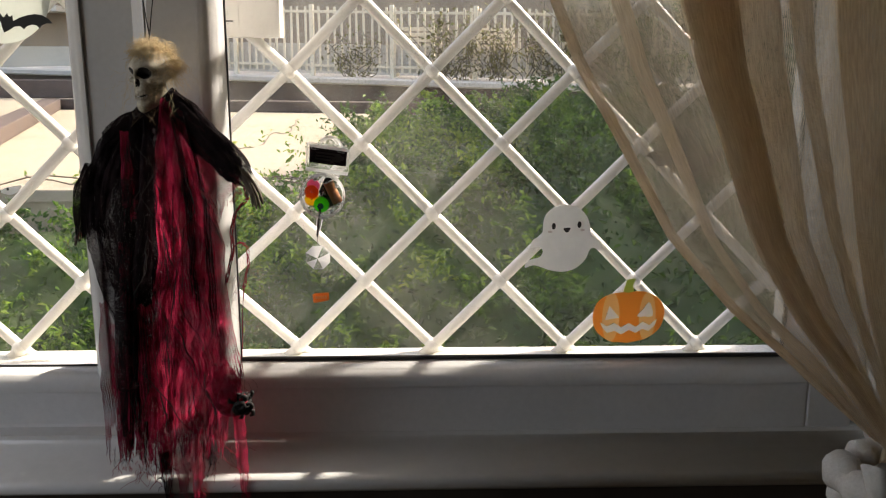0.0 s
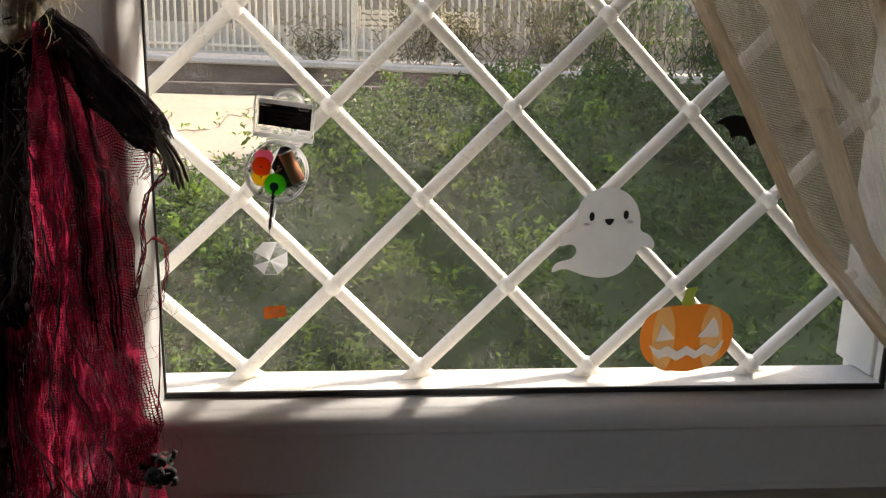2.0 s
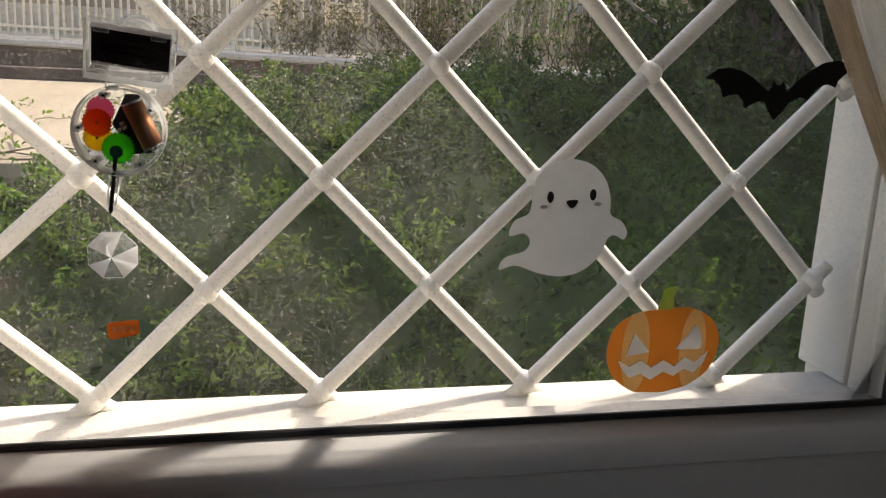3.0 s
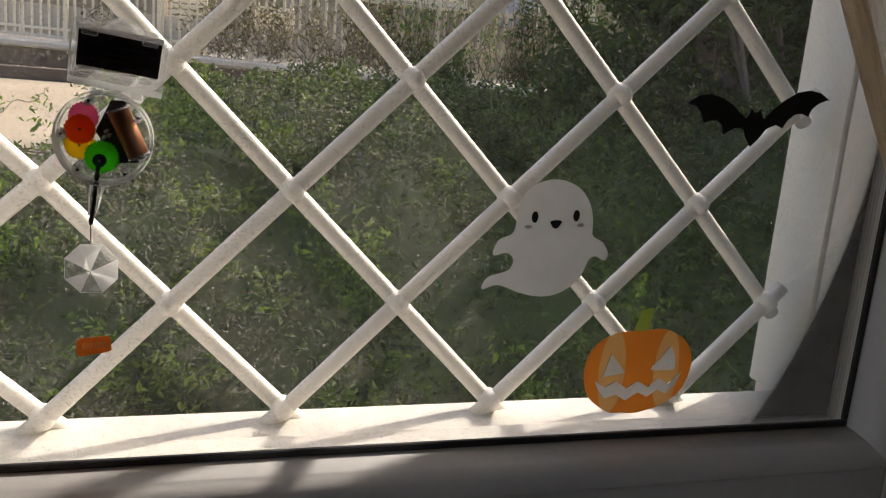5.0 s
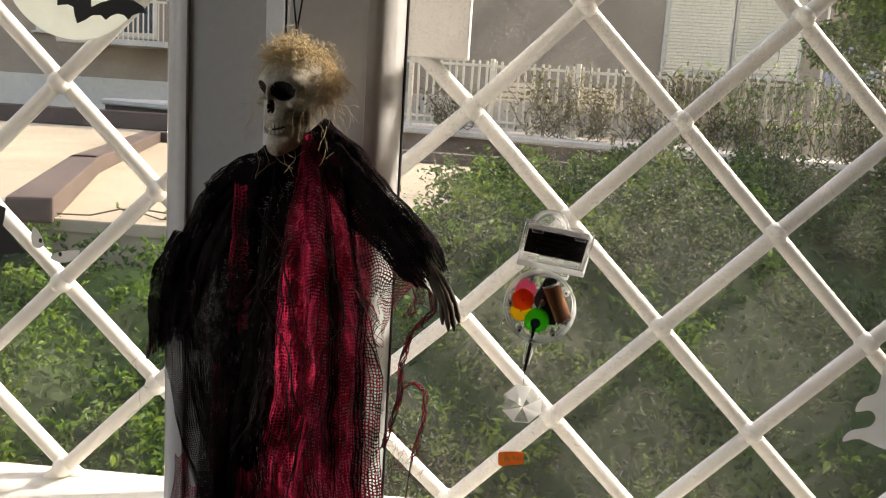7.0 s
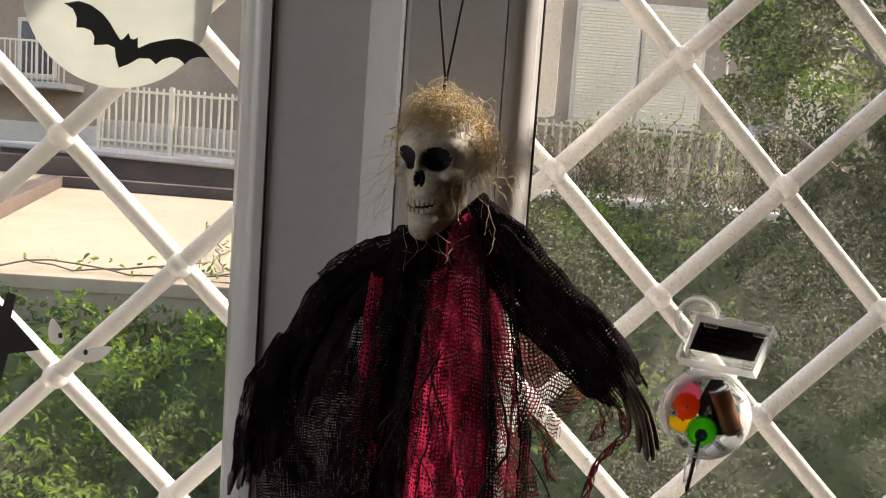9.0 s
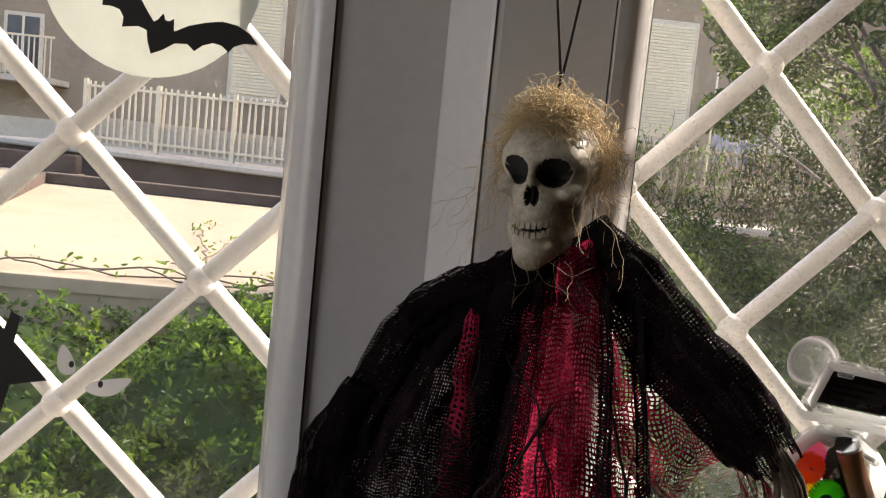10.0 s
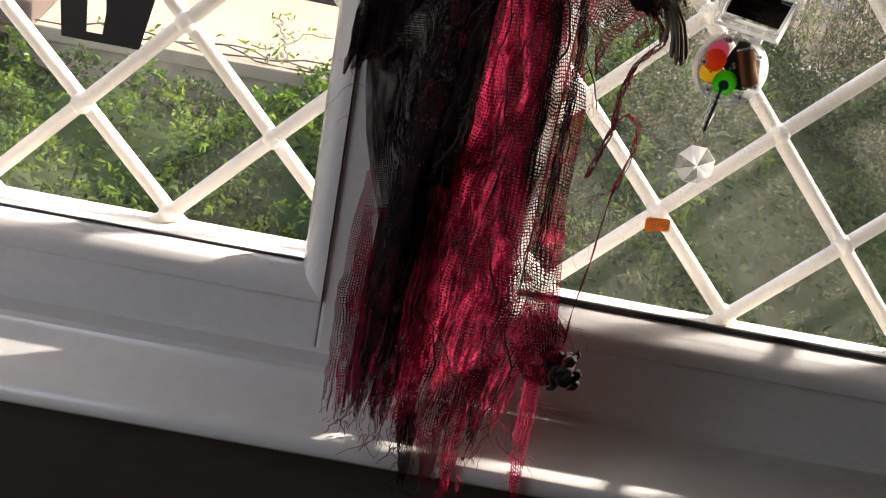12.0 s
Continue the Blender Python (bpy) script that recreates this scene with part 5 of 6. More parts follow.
        return part(name, bm, m, parent, label)

    bm = bmesh.new()
    add_prism(bm, [(-0.0275, -0.0195), (0.0275, -0.0195), (0.0275, 0.0188), (-0.0275, 0.0188)], -0.0045, 0.0045, [[(-0.0242, -0.0125), (0.0242, -0.0125), (0.0242, 0.0157), (-0.0242, 0.0157)]])
    pb = tilted("panel_case", bm, RIM, s)
    tilted("solar_cell", box((-0.0238, 0.0012, -0.0095), (0.0238, 0.0022, 0.0150)), SOLAR, pb, "dark solar cell")
    for k in range(3):
        tilted("cell_strip", box((-0.016, 0.0004, -0.004 + 0.0045 * k), (0.016, 0.0009, -0.0015 + 0.0045 * k)), DARK, pb, "dark plain printed strip")
    for x in (-0.017, 0.017):
        tilted("clip", box((x - 0.0045, -0.0062, 0.0135), (x + 0.0045, -0.0046, 0.0170), 0.0004), CLEAR, pb)
        tilted("clip", box((x - 0.004, -0.0062, -0.0115), (x + 0.004, -0.0046, -0.0085), 0.0004), CLEAR, pb)
    for x in (-0.0105, 0.0125):
        tilted("hinge", box((x - 0.004, -0.002, -0.0270), (x + 0.004, 0.0035, -0.0196), 0.0006), CLEAR, s)
    # suction cup that holds it on the pane
    bm = bmesh.new()
    add_tube(bm, [(-0.160, 1.160, 1.297), (-0.160, 1.188, 1.298), (-0.160, 1.196, 1.299), (-0.160, 1.2062, 1.299)], [0.004, 0.004, 0.008, 0.0175], 24)
    part("suction_cup", bm, CLEAR, s)
    # drive shaft under the case
    bm = bmesh.new()
    add_tube(bm, [(-0.1700, 1.1570, 1.2165), (-0.1722, 1.1570, 1.2050), (-0.1738, 1.1570, 1.1935)], [0.0052, 0.0040, 0.0027], 14)
    part("shaft_housing", bm, CLEAR, s)
    bm = bmesh.new()
    pts = [(-0.1695 - 0.0050 * t, 1.1540, 1.2270 - 0.0385 * t) for t in (i / 14 for i in range(15))]
    add_tube(bm, pts, [0.0016 if i % 2 else 0.0011 for i in range(15)], 10)
    part("shaft", bm, DARK, s, "black coiled shaft")
    bm = bmesh.new()
    add_tube(bm, [(-0.1745, 1.1540, 1.1890), (-0.1745, 1.1540, 1.1745)], 0.00035, 6)
    wire = part("wire", bm, CHROME, s)
    # octagonal cut crystal; five front facets carry a painted-in glint
    bm = bmesh.new()
    cc = Vector((-0.1742, 1.1540, 1.1600))
    ring = [[], [], []]
    for k in range(8):
        a = 2 * math.pi * (k + 0.5) / 8
        for q, (r, y) in enumerate(((0.0170, -0.0011), (0.0170, 0.0011), (0.0170, 0.0))):
            ring[q].append(bm.verts.new(cc + Vector((r * math.cos(a), y, r * math.sin(a)))))
    fr, bk = bm.verts.new(cc + Vector((0, -0.0075, 0))), bm.verts.new(cc + Vector((0, 0.0060, 0)))
    for v in ring[2]:
        bm.verts.remove(v)
    for k in range(8):
        n = (k + 1) % 8
        bm.faces.new((ring[0][k], ring[0][n], fr)).material_index = (0, 1, 1, 0, 1, 0, 1, 1)[k]
        bm.faces.new((ring[1][n], ring[1][k], bk))
        bm.faces.new((ring[0][n], ring[0][k], ring[1][k], ring[1][n]))
    bmesh.ops.recalc_face_normals(bm, faces=bm.faces[:])
    part("crystal", mesh_from(bm, "crystal", CRYSTAL, GLINT), None, s, "octagonal faceted glass crystal")


build_spinner()


# ---- hanging skeleton doll ----
G_BLACK = sheer("black_gauze", (0.008, 0.006, 0.007), (0.020, 0.013, 0.015), 0.0019, 0.52, 0.2, 26, 0.26)
G_RED2 = sheer("crimson_gauze", (0.12, 0.006, 0.020), (0.58, 0.034, 0.100), 0.0028, 0.40, 0.55, 30, 0.22)
G_MIX = sheer("black_red_net", (0.06, 0.008, 0.014), (0.32, 0.020, 0.055), 0.0022, 0.36, 0.5, 22, 0.15)
BONE = surface("painted_bone", (0.26, 0.22, 0.155), (0.60, 0.55, 0.45), 60, 0.55, 0.35, 420, dist=0.0006)
SOCKET = surface("black_socket_paint", (0.006, 0.005, 0.005), (0.012, 0.01, 0.01), 40, 0.7, 0.1)
HAIR = surface("straw_hair", (0.50, 0.37, 0.19), (0.80, 0.66, 0.42), 120, 0.7, 0.0)
CLAW = surface("dark_bone", (0.07, 0.05, 0.035), (0.17, 0.13, 0.095), 90, 0.6, 0.4, 500, dist=0.0005)
T_BLACK = surface("black_thread", (0.008, 0.007, 0.007), (0.02, 0.016, 0.016), 200, 0.9, 0.0)
T_RED = film("crimson_thread", (0.30, 0.012, 0.03), 0.35, rough=0.9)


def skull_field(p):
    """Signed distance (roughly) to the skull, in its own axes: x right, y forward, z up."""
    def ell(c, r):
        q = (p - np.array(c)) / np.array(r)
        k = np.linalg.norm(q, axis=-1)
        return (k - 1.0) * min(r)

    def smin(a, b, k):
        h = np.clip(0.5 + 0.5 * (b - a) / k, 0, 1)
        return b * (1 - h) + a * h - k * h * (1 - h)

    def smax(a, b, k):
        return -smin(-a, -b, k)

    d = ell((0, -0.006, 0.013), (0.0228, 0.028, 0.0225))
    d = smin(d, ell((0, 0.010, 0.0135), (0.0180, 0.0135, 0.0095)), 0.006)    # brow
    d = smin(d, ell((0, 0.0115, -0.004), (0.0122, 0.0122, 0.0130)), 0.005)   # middle of the face
    d = smin(d, ell((0, 0.0135, -0.0125), (0.0102, 0.0120, 0.0065)), 0.004)  # upper jaw
    for s in (-1, 1):
        d = smin(d, ell((s * 0.0152, 0.0105, -0.0010), (0.0055, 0.0088, 0.0040)), 0.003)   # cheekbone
        d = smin(d, ell((s * 0.0138, 0.000, -0.0165), (0.0044, 0.0088, 0.0150)), 0.005)     # jaw branch
    d = smin(d, ell((0, 0.0100, -0.0275), (0.0108, 0.0135, 0.0095)), 0.005)
    d = smin(d, ell((0, 0.0180, -0.0325), (0.0070, 0.0056, 0.0060)), 0.004)  # chin
    d = smin(d, ell((0, 0.0240, 0.0050), (0.0024, 0.0035, 0.0055)), 0.003)   # bridge of the nose
    for s in (-1, 1):
        d = smax(d, -ell((s * 0.0095, 0.0225, 0.0076), (0.0074, 0.0120, 0.0064)), 0.0014)  # eye
        d = smax(d, -ell((s * 0.0016, 0.0255, -0.0030), (0.0019, 0.0070, 0.0046)), 0.0008) # nose
        d = smax(d, -ell((s * 0.0162, 0.0145, -0.0125), (0.0066, 0.0115, 0.0078)), 0.002)   # hollow cheek
    d = smax(d, -ell((0, 0.0235, -0.0185), (0.0120, 0.0090, 0.0020)), 0.0008)  # mouth
    return d


def build_doll():
    rng = random.Random(4)
    bm = bmesh.new()
    uvl = bm.loops.layers.uv.new("UVMap")

    def sheet(fn, nu, nv, w, h, mi, ragged=0.0, seed=0, uv0=(0.0, 0.0), sides=0.0):
        """A cloth over u, v in 0..1; its lower end frays by ragged, its sides by sides."""
        g = [[bm.verts.new(fn(i / (nu - 1), j / (nv - 1))) for i in range(nu)] for j in range(nv)]
        for j in range(nv - 1):
            for i in range(nu - 1):
                u, v = i / (nu - 1), j / (nv - 1)
                if ragged and v > 1 - ragged * (0.5 + noise.noise((u * 9 + seed, seed * 1.7, 0.3)) + 0.5 * noise.noise((u * 31 + seed, 2.0, seed))):
                    continue
                if sides and (u < sides * (0.5 + noise.noise((v * 14, seed, 4.0))) or 1 - u < sides * (0.5 + noise.noise((v * 14, seed, 8.0)))):
                    continue
                f = bm.faces.new((g[j][i], g[j][i + 1], g[j + 1][i + 1], g[j + 1][i]))
                f.smooth, f.material_index = True, mi
                for lp, (a, b) in zip(f.loops, ((i, j), (i + 1, j), (i + 1, j + 1), (i, j + 1))):
                    lp[uvl].uv = (uv0[0] + w * a / (nu - 1), uv0[1] - h * b / (nv - 1))

    def tube(pts, r, sides, mi, cap=True):
        for f in add_tube(bm, pts, r, sides, cap):
            f.material_index = mi

    def between(L, R, z0, z1, y, folds, amp, seed, lean=0.0):
        """A hanging cloth between two outlines (z, x) from z0 down to z1."""
        def fn(u, v):
            z = lerp(z0, z1, v)
            xl, xr = track(L, -z)[0], track(R, -z)[0]
            a = amp * (0.35 + 0.65 * min(1, v * 2.2))
            ph = folds * 2 * math.pi * u + seed + 1.3 * math.sin(3.1 * v + seed)
            big = (xr - xl) / 0.12
            w = 0.45 * math.sin(ph) + 0.9 * noise.noise((u * 7 * big + 2.2 * v + seed, v * 5, seed)) + 0.8 * noise.noise((u * 15 * big - 3.5 * v + seed, v * 9, seed + 5)) + 0.45 * noise.noise((u * 34 * big + 6 * v, v * 26, seed + 9))
            x = lerp(xl, xr, u) + a * (0.3 * math.cos(ph) + 0.7 * noise.noise((u * 9 * big, v * 11, seed + 13))) * min(1, 6 * u, 6 * (1 - u))
            x += 0.006 * big * noise.noise((seed, v * 7, 20.0)) * (1 - 0.5 * v)
            yy = y + lean * v + a * w + 0.018 * (2 * u - 1) ** 2
            zz = z + 0.004 * noise.noise((u * 5, v * 5, seed + 3)) - 0.006 * (1 - v) * (2 * u - 1) ** 2
            return x, yy, zz
        return fn

    def rows(*zx):
        return [(-z, x) for z, x in zx]

    left = rows((1.378, -0.362), (1.365, -0.368), (1.354, -0.378), (1.345, -0.398), (1.335, -0.418), (1.318, -0.434), (1.297, -0.443), (1.267, -0.453), (1.235, -0.460), (1.195, -0.458), (1.146, -0.452), (1.110, -0.441), (1.078, -0.430), (1.0, -0.434), (0.9, -0.432))
    mid = rows((1.378, -0.344), (1.32, -0.352), (1.262, -0.356), (1.15, -0.350), (1.05, -0.352), (0.95, -0.366), (0.9, -0.37))
    right = rows((1.39, -0.335), (1.378, -0.328), (1.34, -0.306), (1.285, -0.284), (1.243, -0.288), (1.19, -0.283), (1.14, -0.283), (1.087, -0.279), (1.04, -0.271), (1.016, -0.266), (0.97, -0.285), (0.9, -0.292))
    red_l = rows((1.385, -0.350), (1.37, -0.351), (1.318, -0.362), (1.262, -0.364), (1.15, -0.374), (1.05, -0.392), (0.95, -0.398), (0.88, -0.40))
    red_r = rows((1.385, -0.337), (1.37, -0.333), (1.32, -0.318), (1.265, -0.300), (1.2, -0.286), (1.14, -0.282), (1.06, -0.275), (1.02, -0.267), (0.97, -0.288), (0.88, -0.30))
    inner = [(z, x - 0.030) for z, x in right]
    # linings behind, then the black cape, then the crimson front
    sheet(between(left, mid, 1.372, 0.93, 1.128, 2.2, 0.006, 2.0), 90, 130, 0.14, 0.45, 0, 0.12, 2)
    sheet(between(red_l, inner, 1.36, 0.95, 1.118, 2.0, 0.006, 5.0), 80, 120, 0.12, 0.42, 1, 0.10, 5, (0.5, 0))
    sheet(between(left, mid, 1.364, 0.905, 1.090, 3.2, 0.0085, 0.6, -0.004), 130, 170, 0.17, 0.50, 0, 0.16, 1, (1.0, 0))
    sheet(between(red_l, red_r, 1.371, 0.885, 1.076, 2.6, 0.0085, 3.0, 0.004), 140, 190, 0.13, 0.51, 1, 0.14, 3, (2.0, 0))
    # red gauze that shows past the black cape lower down
    for x0, x1, z0, z1, w, y, mi, sd in ((-0.440, -0.438, 1.12, 0.895, 0.016, 1.086, 5, 1), (-0.398, -0.410, 1.16, 0.90, 0.014, 1.0745, 1, 2), (-0.372, -0.384, 1.08, 0.885, 0.013, 1.072, 1, 3), (-0.418, -0.424, 1.05, 0.905, 0.012, 1.078, 5, 4)):
        l = rows((z0, x0 - w * 0.3), ((z0 + z1) / 2, (x0 + x1) / 2 - w), (z1, x1 - w))
        r = rows((z0, x0 + w * 0.3), ((z0 + z1) / 2, (x0 + x1) / 2 + w), (z1, x1 + w))
        sheet(between(l, r, z0, z1, y, 1.4, 0.004, sd * 2.7), 34, 90, w * 2.4, z0 - z1, mi, 0.25, sd + 90, (64 + sd, 0), 0.15)
    # narrow black strips over the front
    for x0, x1, x2, z1, w, sd in ((-0.335, -0.320, -0.318, 1.10, 0.005, 1), (-0.362, -0.371, -0.392, 1.02, 0.012, 2), (-0.322, -0.300, -0.298, 1.06, 0.004, 3), (-0.372, -0.392, -0.405, 0.93, 0.02, 4)):
        l = rows((1.375, x0 - w * 0.3), (1.25, x1 - w), (1.1, x2 - w), (0.93, x2 - 0.012 - w))
        r = rows((1.375, x0 + w * 0.3), (1.25, x1 + w), (1.1, x2 + w), (0.93, x2 - 0.012 + w))
        sheet(between(l, r, 1.352, z1, 1.068, 1.2, 0.003, sd * 1.7), 22, 110, w * 3, 1.372 - z1, 0, 0.2, sd + 20, (3 + sd, 0), 0.1)
    # wisps of the dark red under-layer on the left half
    for x0, z0, z1, w, sd in ((-0.392, 1.335, 1.22, 0.0045, 1), (-0.402, 1.20, 1.02, 0.010, 2), (-0.385, 1.12, 0.93, 0.012, 3)):
        l, r = rows((z0, x0 - w), (z1, x0 - 0.008 - w)), rows((z0, x0 + w), (z1, x0 + 0.004 + w))
        sheet(between(l, r, z0, z1, 1.071, 1.0, 0.003, sd), 18, 60, 0.02, z0 - z1, 1 if sd < 2 else 5, 0.25, sd + 40, (8 + sd, 0), 0.2)

    # sleeves: a loose tube of cloth from shoulder to wrist, open below
    def sleeve(pts, rads, mi, seed, nu=60, nv=60, ragged=0.12, uv0=(12, 0), squash=0.6, hang=0.0):
        P = [Vector(p) for p in pts]

        def fn(u, v):
            s = v * (len(P) - 1)
            i = min(int(s), len(P) - 2)
            c = P[i].lerp(P[i + 1], s - i)
            d = (P[i + 1] - P[i]).normalized()
            side = d.cross(Vector((0, 1, 0))).normalized()
            a = 2 * math.pi * u
            r = lerp(rads[i], rads[i + 1], s - i) * (1 + 0.30 * noise.noise((2.2 * math.cos(a) + seed, 2.2 * math.sin(a), 4 * v)) + 0.16 * noise.noise((6 * math.cos(a) + seed, 6 * math.sin(a), 11 * v)))
            q = c + side * (r * math.cos(a)) + Vector((0, r * squash * math.sin(a), 0))
            q.z -= hang * v * max(0, -math.cos(a) * side.z) ** 2
            return q
        sheet(fn, nu, nv, 0.10, 0.16, mi, ragged, seed, uv0)

    sleeve([(-0.342, 1.092, 1.376), (-0.324, 1.086, 1.352), (-0.298, 1.078, 1.321), (-0.270, 1.068, 1.295), (-0.254, 1.062, 1.282)], [0.011, 0.013, 0.015, 0.015, 0.012], 0, 31)
    sleeve([(-0.340, 1.089, 1.378), (-0.318, 1.083, 1.357), (-0.290, 1.074, 1.326), (-0.261, 1.064, 1.296), (-0.247, 1.060, 1.276)], [0.009, 0.013, 0.015, 0.016, 0.012], 0, 33, uv0=(13, 0))
    sleeve([(-0.386, 1.105, 1.338), (-0.416, 1.108, 1.315), (-0.432, 1.112, 1.280), (-0.447, 1.118, 1.245), (-0.460, 1.124, 1.200)], [0.013, 0.016, 0.017, 0.016, 0.010], 0, 35, uv0=(14, 0))
    sleeve([(-0.440, 1.10, 1.290), (-0.452, 1.105, 1.260), (-0.461, 1.112, 1.23), (-0.467, 1.118, 1.19)], [0.008, 0.012, 0.012, 0.007], 0, 36, uv0=(15, 0))
    # shoulders and collar
    sleeve([(-0.356, 1.100, 1.362), (-0.374, 1.100, 1.348), (-0.396, 1.103, 1.334), (-0.416, 1.106, 1.316)], [0.010, 0.013, 0.015, 0.016], 0, 37, uv0=(16, 0), ragged=0)
    sleeve([(-0.357, 1.108, 1.368), (-0.357, 1.106, 1.360), (-0.357, 1.103, 1.350), (-0.358, 1.098, 1.334)], [0.010, 0.013, 0.019, 0.027], 0, 38, uv0=(17, 0), ragged=0.2)
    # net hanging between the body and the raised arm
    net_l = rows((1.362, -0.334), (1.30, -0.326), (1.25, -0.314), (1.20, -0.300))
    net_r = rows((1.362, -0.322), (1.345, -0.300), (1.30, -0.262), (1.275, -0.258), (1.25, -0.276), (1.20, -0.282))
    sheet(between(net_l, net_r, 1.360, 1.225, 1.078, 1.5, 0.004, 7.0), 60, 70, 0.07, 0.13, 5, 0.3, 51, (18, 0))
    # tails at the hem
    for x0, x1, z0, z1, w, y, mi, sd in ((-0.434, -0.437, 1.085, 0.884, 0.011, 1.110, 1, 1), (-0.420, -0.428, 1.02, 0.900, 0.006, 1.100, 0, 2), (-0.408, -0.402, 0.98, 0.884, 0.010, 1.094, 5, 3), (-0.388, -0.376, 0.97, 0.880, 0.008, 1.088, 0, 4),
                                         (-0.372, -0.378, 0.96, 0.883, 0.009, 1.110, 1, 5), (-0.352, -0.352, 0.97, 0.842, 0.012, 1.079, 1, 6), (-0.330, -0.334, 0.97, 0.835, 0.010, 1.078, 1, 7), (-0.312, -0.318, 0.98, 0.880, 0.008, 1.092, 0, 8), (-0.277, -0.272, 0.985, 0.846, 0.0085, 1.078, 1, 9), (-0.374, -0.370, 0.92, 0.846, 0.007, 1.076, 0, 10)):
        l = rows((z0, x0 - w), ((z0 + z1) / 2, (x0 + x1) / 2 - w * 1.1), (z1, x1 - w * 0.7))
        r = rows((z0, x0 + w), ((z0 + z1) / 2, (x0 + x1) / 2 + w * 0.9), (z1, x1 + w * 0.7))
        sheet(between(l, r, z0, z1, y, 1.1, 0.0035, sd * 2.1), 26, 60, w * 3, z0 - z1, mi, 0.18, sd + 60, (20 + sd, 0), 0.12)
        # fringe along the sides and the end
        for k in range(46):
            v = rng.random()
            z = lerp(z0, z1, v) if k < 30 else z1
            side = rng.choice((-1, 1)) if k < 30 else rng.uniform(-1, 1)
            x = lerp(x0, x1, v if k < 30 else 1) + side * w * 0.85
            L = rng.uniform(0.003, 0.009)
            tube([(x, y, z), (x + side * L * 0.6, y - 0.002, z - L * 0.3), (x + side * L * rng.uniform(0.4, 1), y - 0.003, z - L * rng.uniform(0.2, 1.0))], 0.00022, 3, 6 if mi == 0 else 7, False)
    # frayed ends along the hem
    for k in range(60):
        x = rng.uniform(-0.436, -0.285)
        z = 0.915 + 0.035 * noise.noise((x * 40, 1.0, 0.0)) + rng.uniform(-0.02, 0.03)
        p = Vector((x, 1.074 + rng.uniform(0, 0.02), z))
        pts, d = [p], Vector((rng.gauss(0, 0.25), 0, -1))
        for i in range(rng.randint(4, 9)):
            d = (d + Vector((rng.gauss(0, 0.35), rng.gauss(-0.02, 0.08), 0))).normalized()
            pts.append(pts[-1] + d * 0.0045)
        tube(pts, rng.choice((0.0002, 0.0003, 0.0004)), 4, 6 if rng.random() < 0.3 else 7, False)
    # knotted clump
    for k in range(48):
        c = Vector((-0.2635, 1.052, 0.997)) + Vector((rng.gauss(0, 0.0050), rng.gauss(0, 0.004), rng.gauss(0, 0.0065)))
        a = rng.uniform(0, 6.3)
        pts = [c + 0.0055 * Vector((math.cos(a + t), 0.6 * math.sin(1.7 * a + t), math.sin(a + t * 1.2))) for t in (0, 0.9, 1.8, 2.7, 3.6)]
        tube(pts, [0.001, 0.0026, 0.0030, 0.0026, 0.001], 6, 6 if k % 7 else 7)
    # a puffed bag of net above the knot
    sleeve([(-0.292, 1.066, 1.045), (-0.286, 1.060, 1.02), (-0.279, 1.058, 0.995), (-0.268, 1.056, 0.985)], [0.010, 0.019, 0.017, 0.008], 5, 71, uv0=(32, 0), ragged=0.0, squash=0.8)

    # loose twisted cords
    def cord(pts, n, spread, r=0.0003, black=0.35):
        P = [Vector(p) for p in pts]
        for k in range(n):
            o = rng.uniform(0, 6.3)
            q = []
            m = 5 * (len(P) - 1)
            for i in range(m + 1):
                s = i / 5
                a = min(int(s), len(P) - 2)
                c = P[a].lerp(P[a + 1], s - a)
                e = spread * (0.6 + 0.4 * math.sin(i * 0.9 + o))
                q.append(c + Vector((e * math.cos(o + i * 0.75), e * math.sin(o + i * 0.75), 0.0012 * math.sin(i * 1.7 + o))))
            tube(q, r, 4, 6 if rng.random() < black else 7, False)

    cord([(-0.268, 1.066, 1.284), (-0.250, 1.064, 1.268), (-0.247, 1.062, 1.255), (-0.262, 1.062, 1.238), (-0.267, 1.062, 1.215), (-0.266, 1.062, 1.190), (-0.272, 1.062, 1.165), (-0.276, 1.062, 1.150)], 16, 0.0032)
    cord([(-0.265, 1.062, 1.196), (-0.257, 1.060, 1.202), (-0.249, 1.060, 1.196), (-0.249, 1.060, 1.172), (-0.255, 1.060, 1.145)], 10, 0.0026)
    cord([(-0.255, 1.060, 1.146), (-0.259, 1.060, 1.10), (-0.263, 1.060, 1.05), (-0.266, 1.058, 1.02)], 4, 0.0012)
    cord([(-0.300, 1.066, 1.265), (-0.290, 1.064, 1.245), (-0.286, 1.064, 1.225)], 14, 0.006, 0.00025)
    cord([(-0.262, 1.066, 1.285), (-0.258, 1.062, 1.262), (-0.266, 1.062, 1.25)], 12, 0.006, 0.00022)
    for k in range(70):   # stray threads
        x, z = rng.choice(((-0.272, 1.27), (-0.255, 1.28), (-0.285, 1.20), (-0.28, 1.1), (-0.27, 1.03), (-0.262, 1.15), (-0.455, 1.2)))
        p = Vector((x + rng.gauss(0, 0.006), 1.064 + rng.gauss(0, 0.004), z + rng.gauss(0, 0.01)))
        pts = [p]
        d = Vector((rng.gauss(0, 1), rng.gauss(0, 0.4), rng.gauss(-0.6, 0.6))).normalized()
        for i in range(7):
            d = (d + Vector((rng.gauss(0, 0.5), rng.gauss(0, 0.2), rng.gauss(-0.15, 0.4)))).normalized()
            pts.append(pts[-1] + d * 0.0045)
        tube(pts, 0.00014, 3, 6 if rng.random() < 0.6 else 7, False)

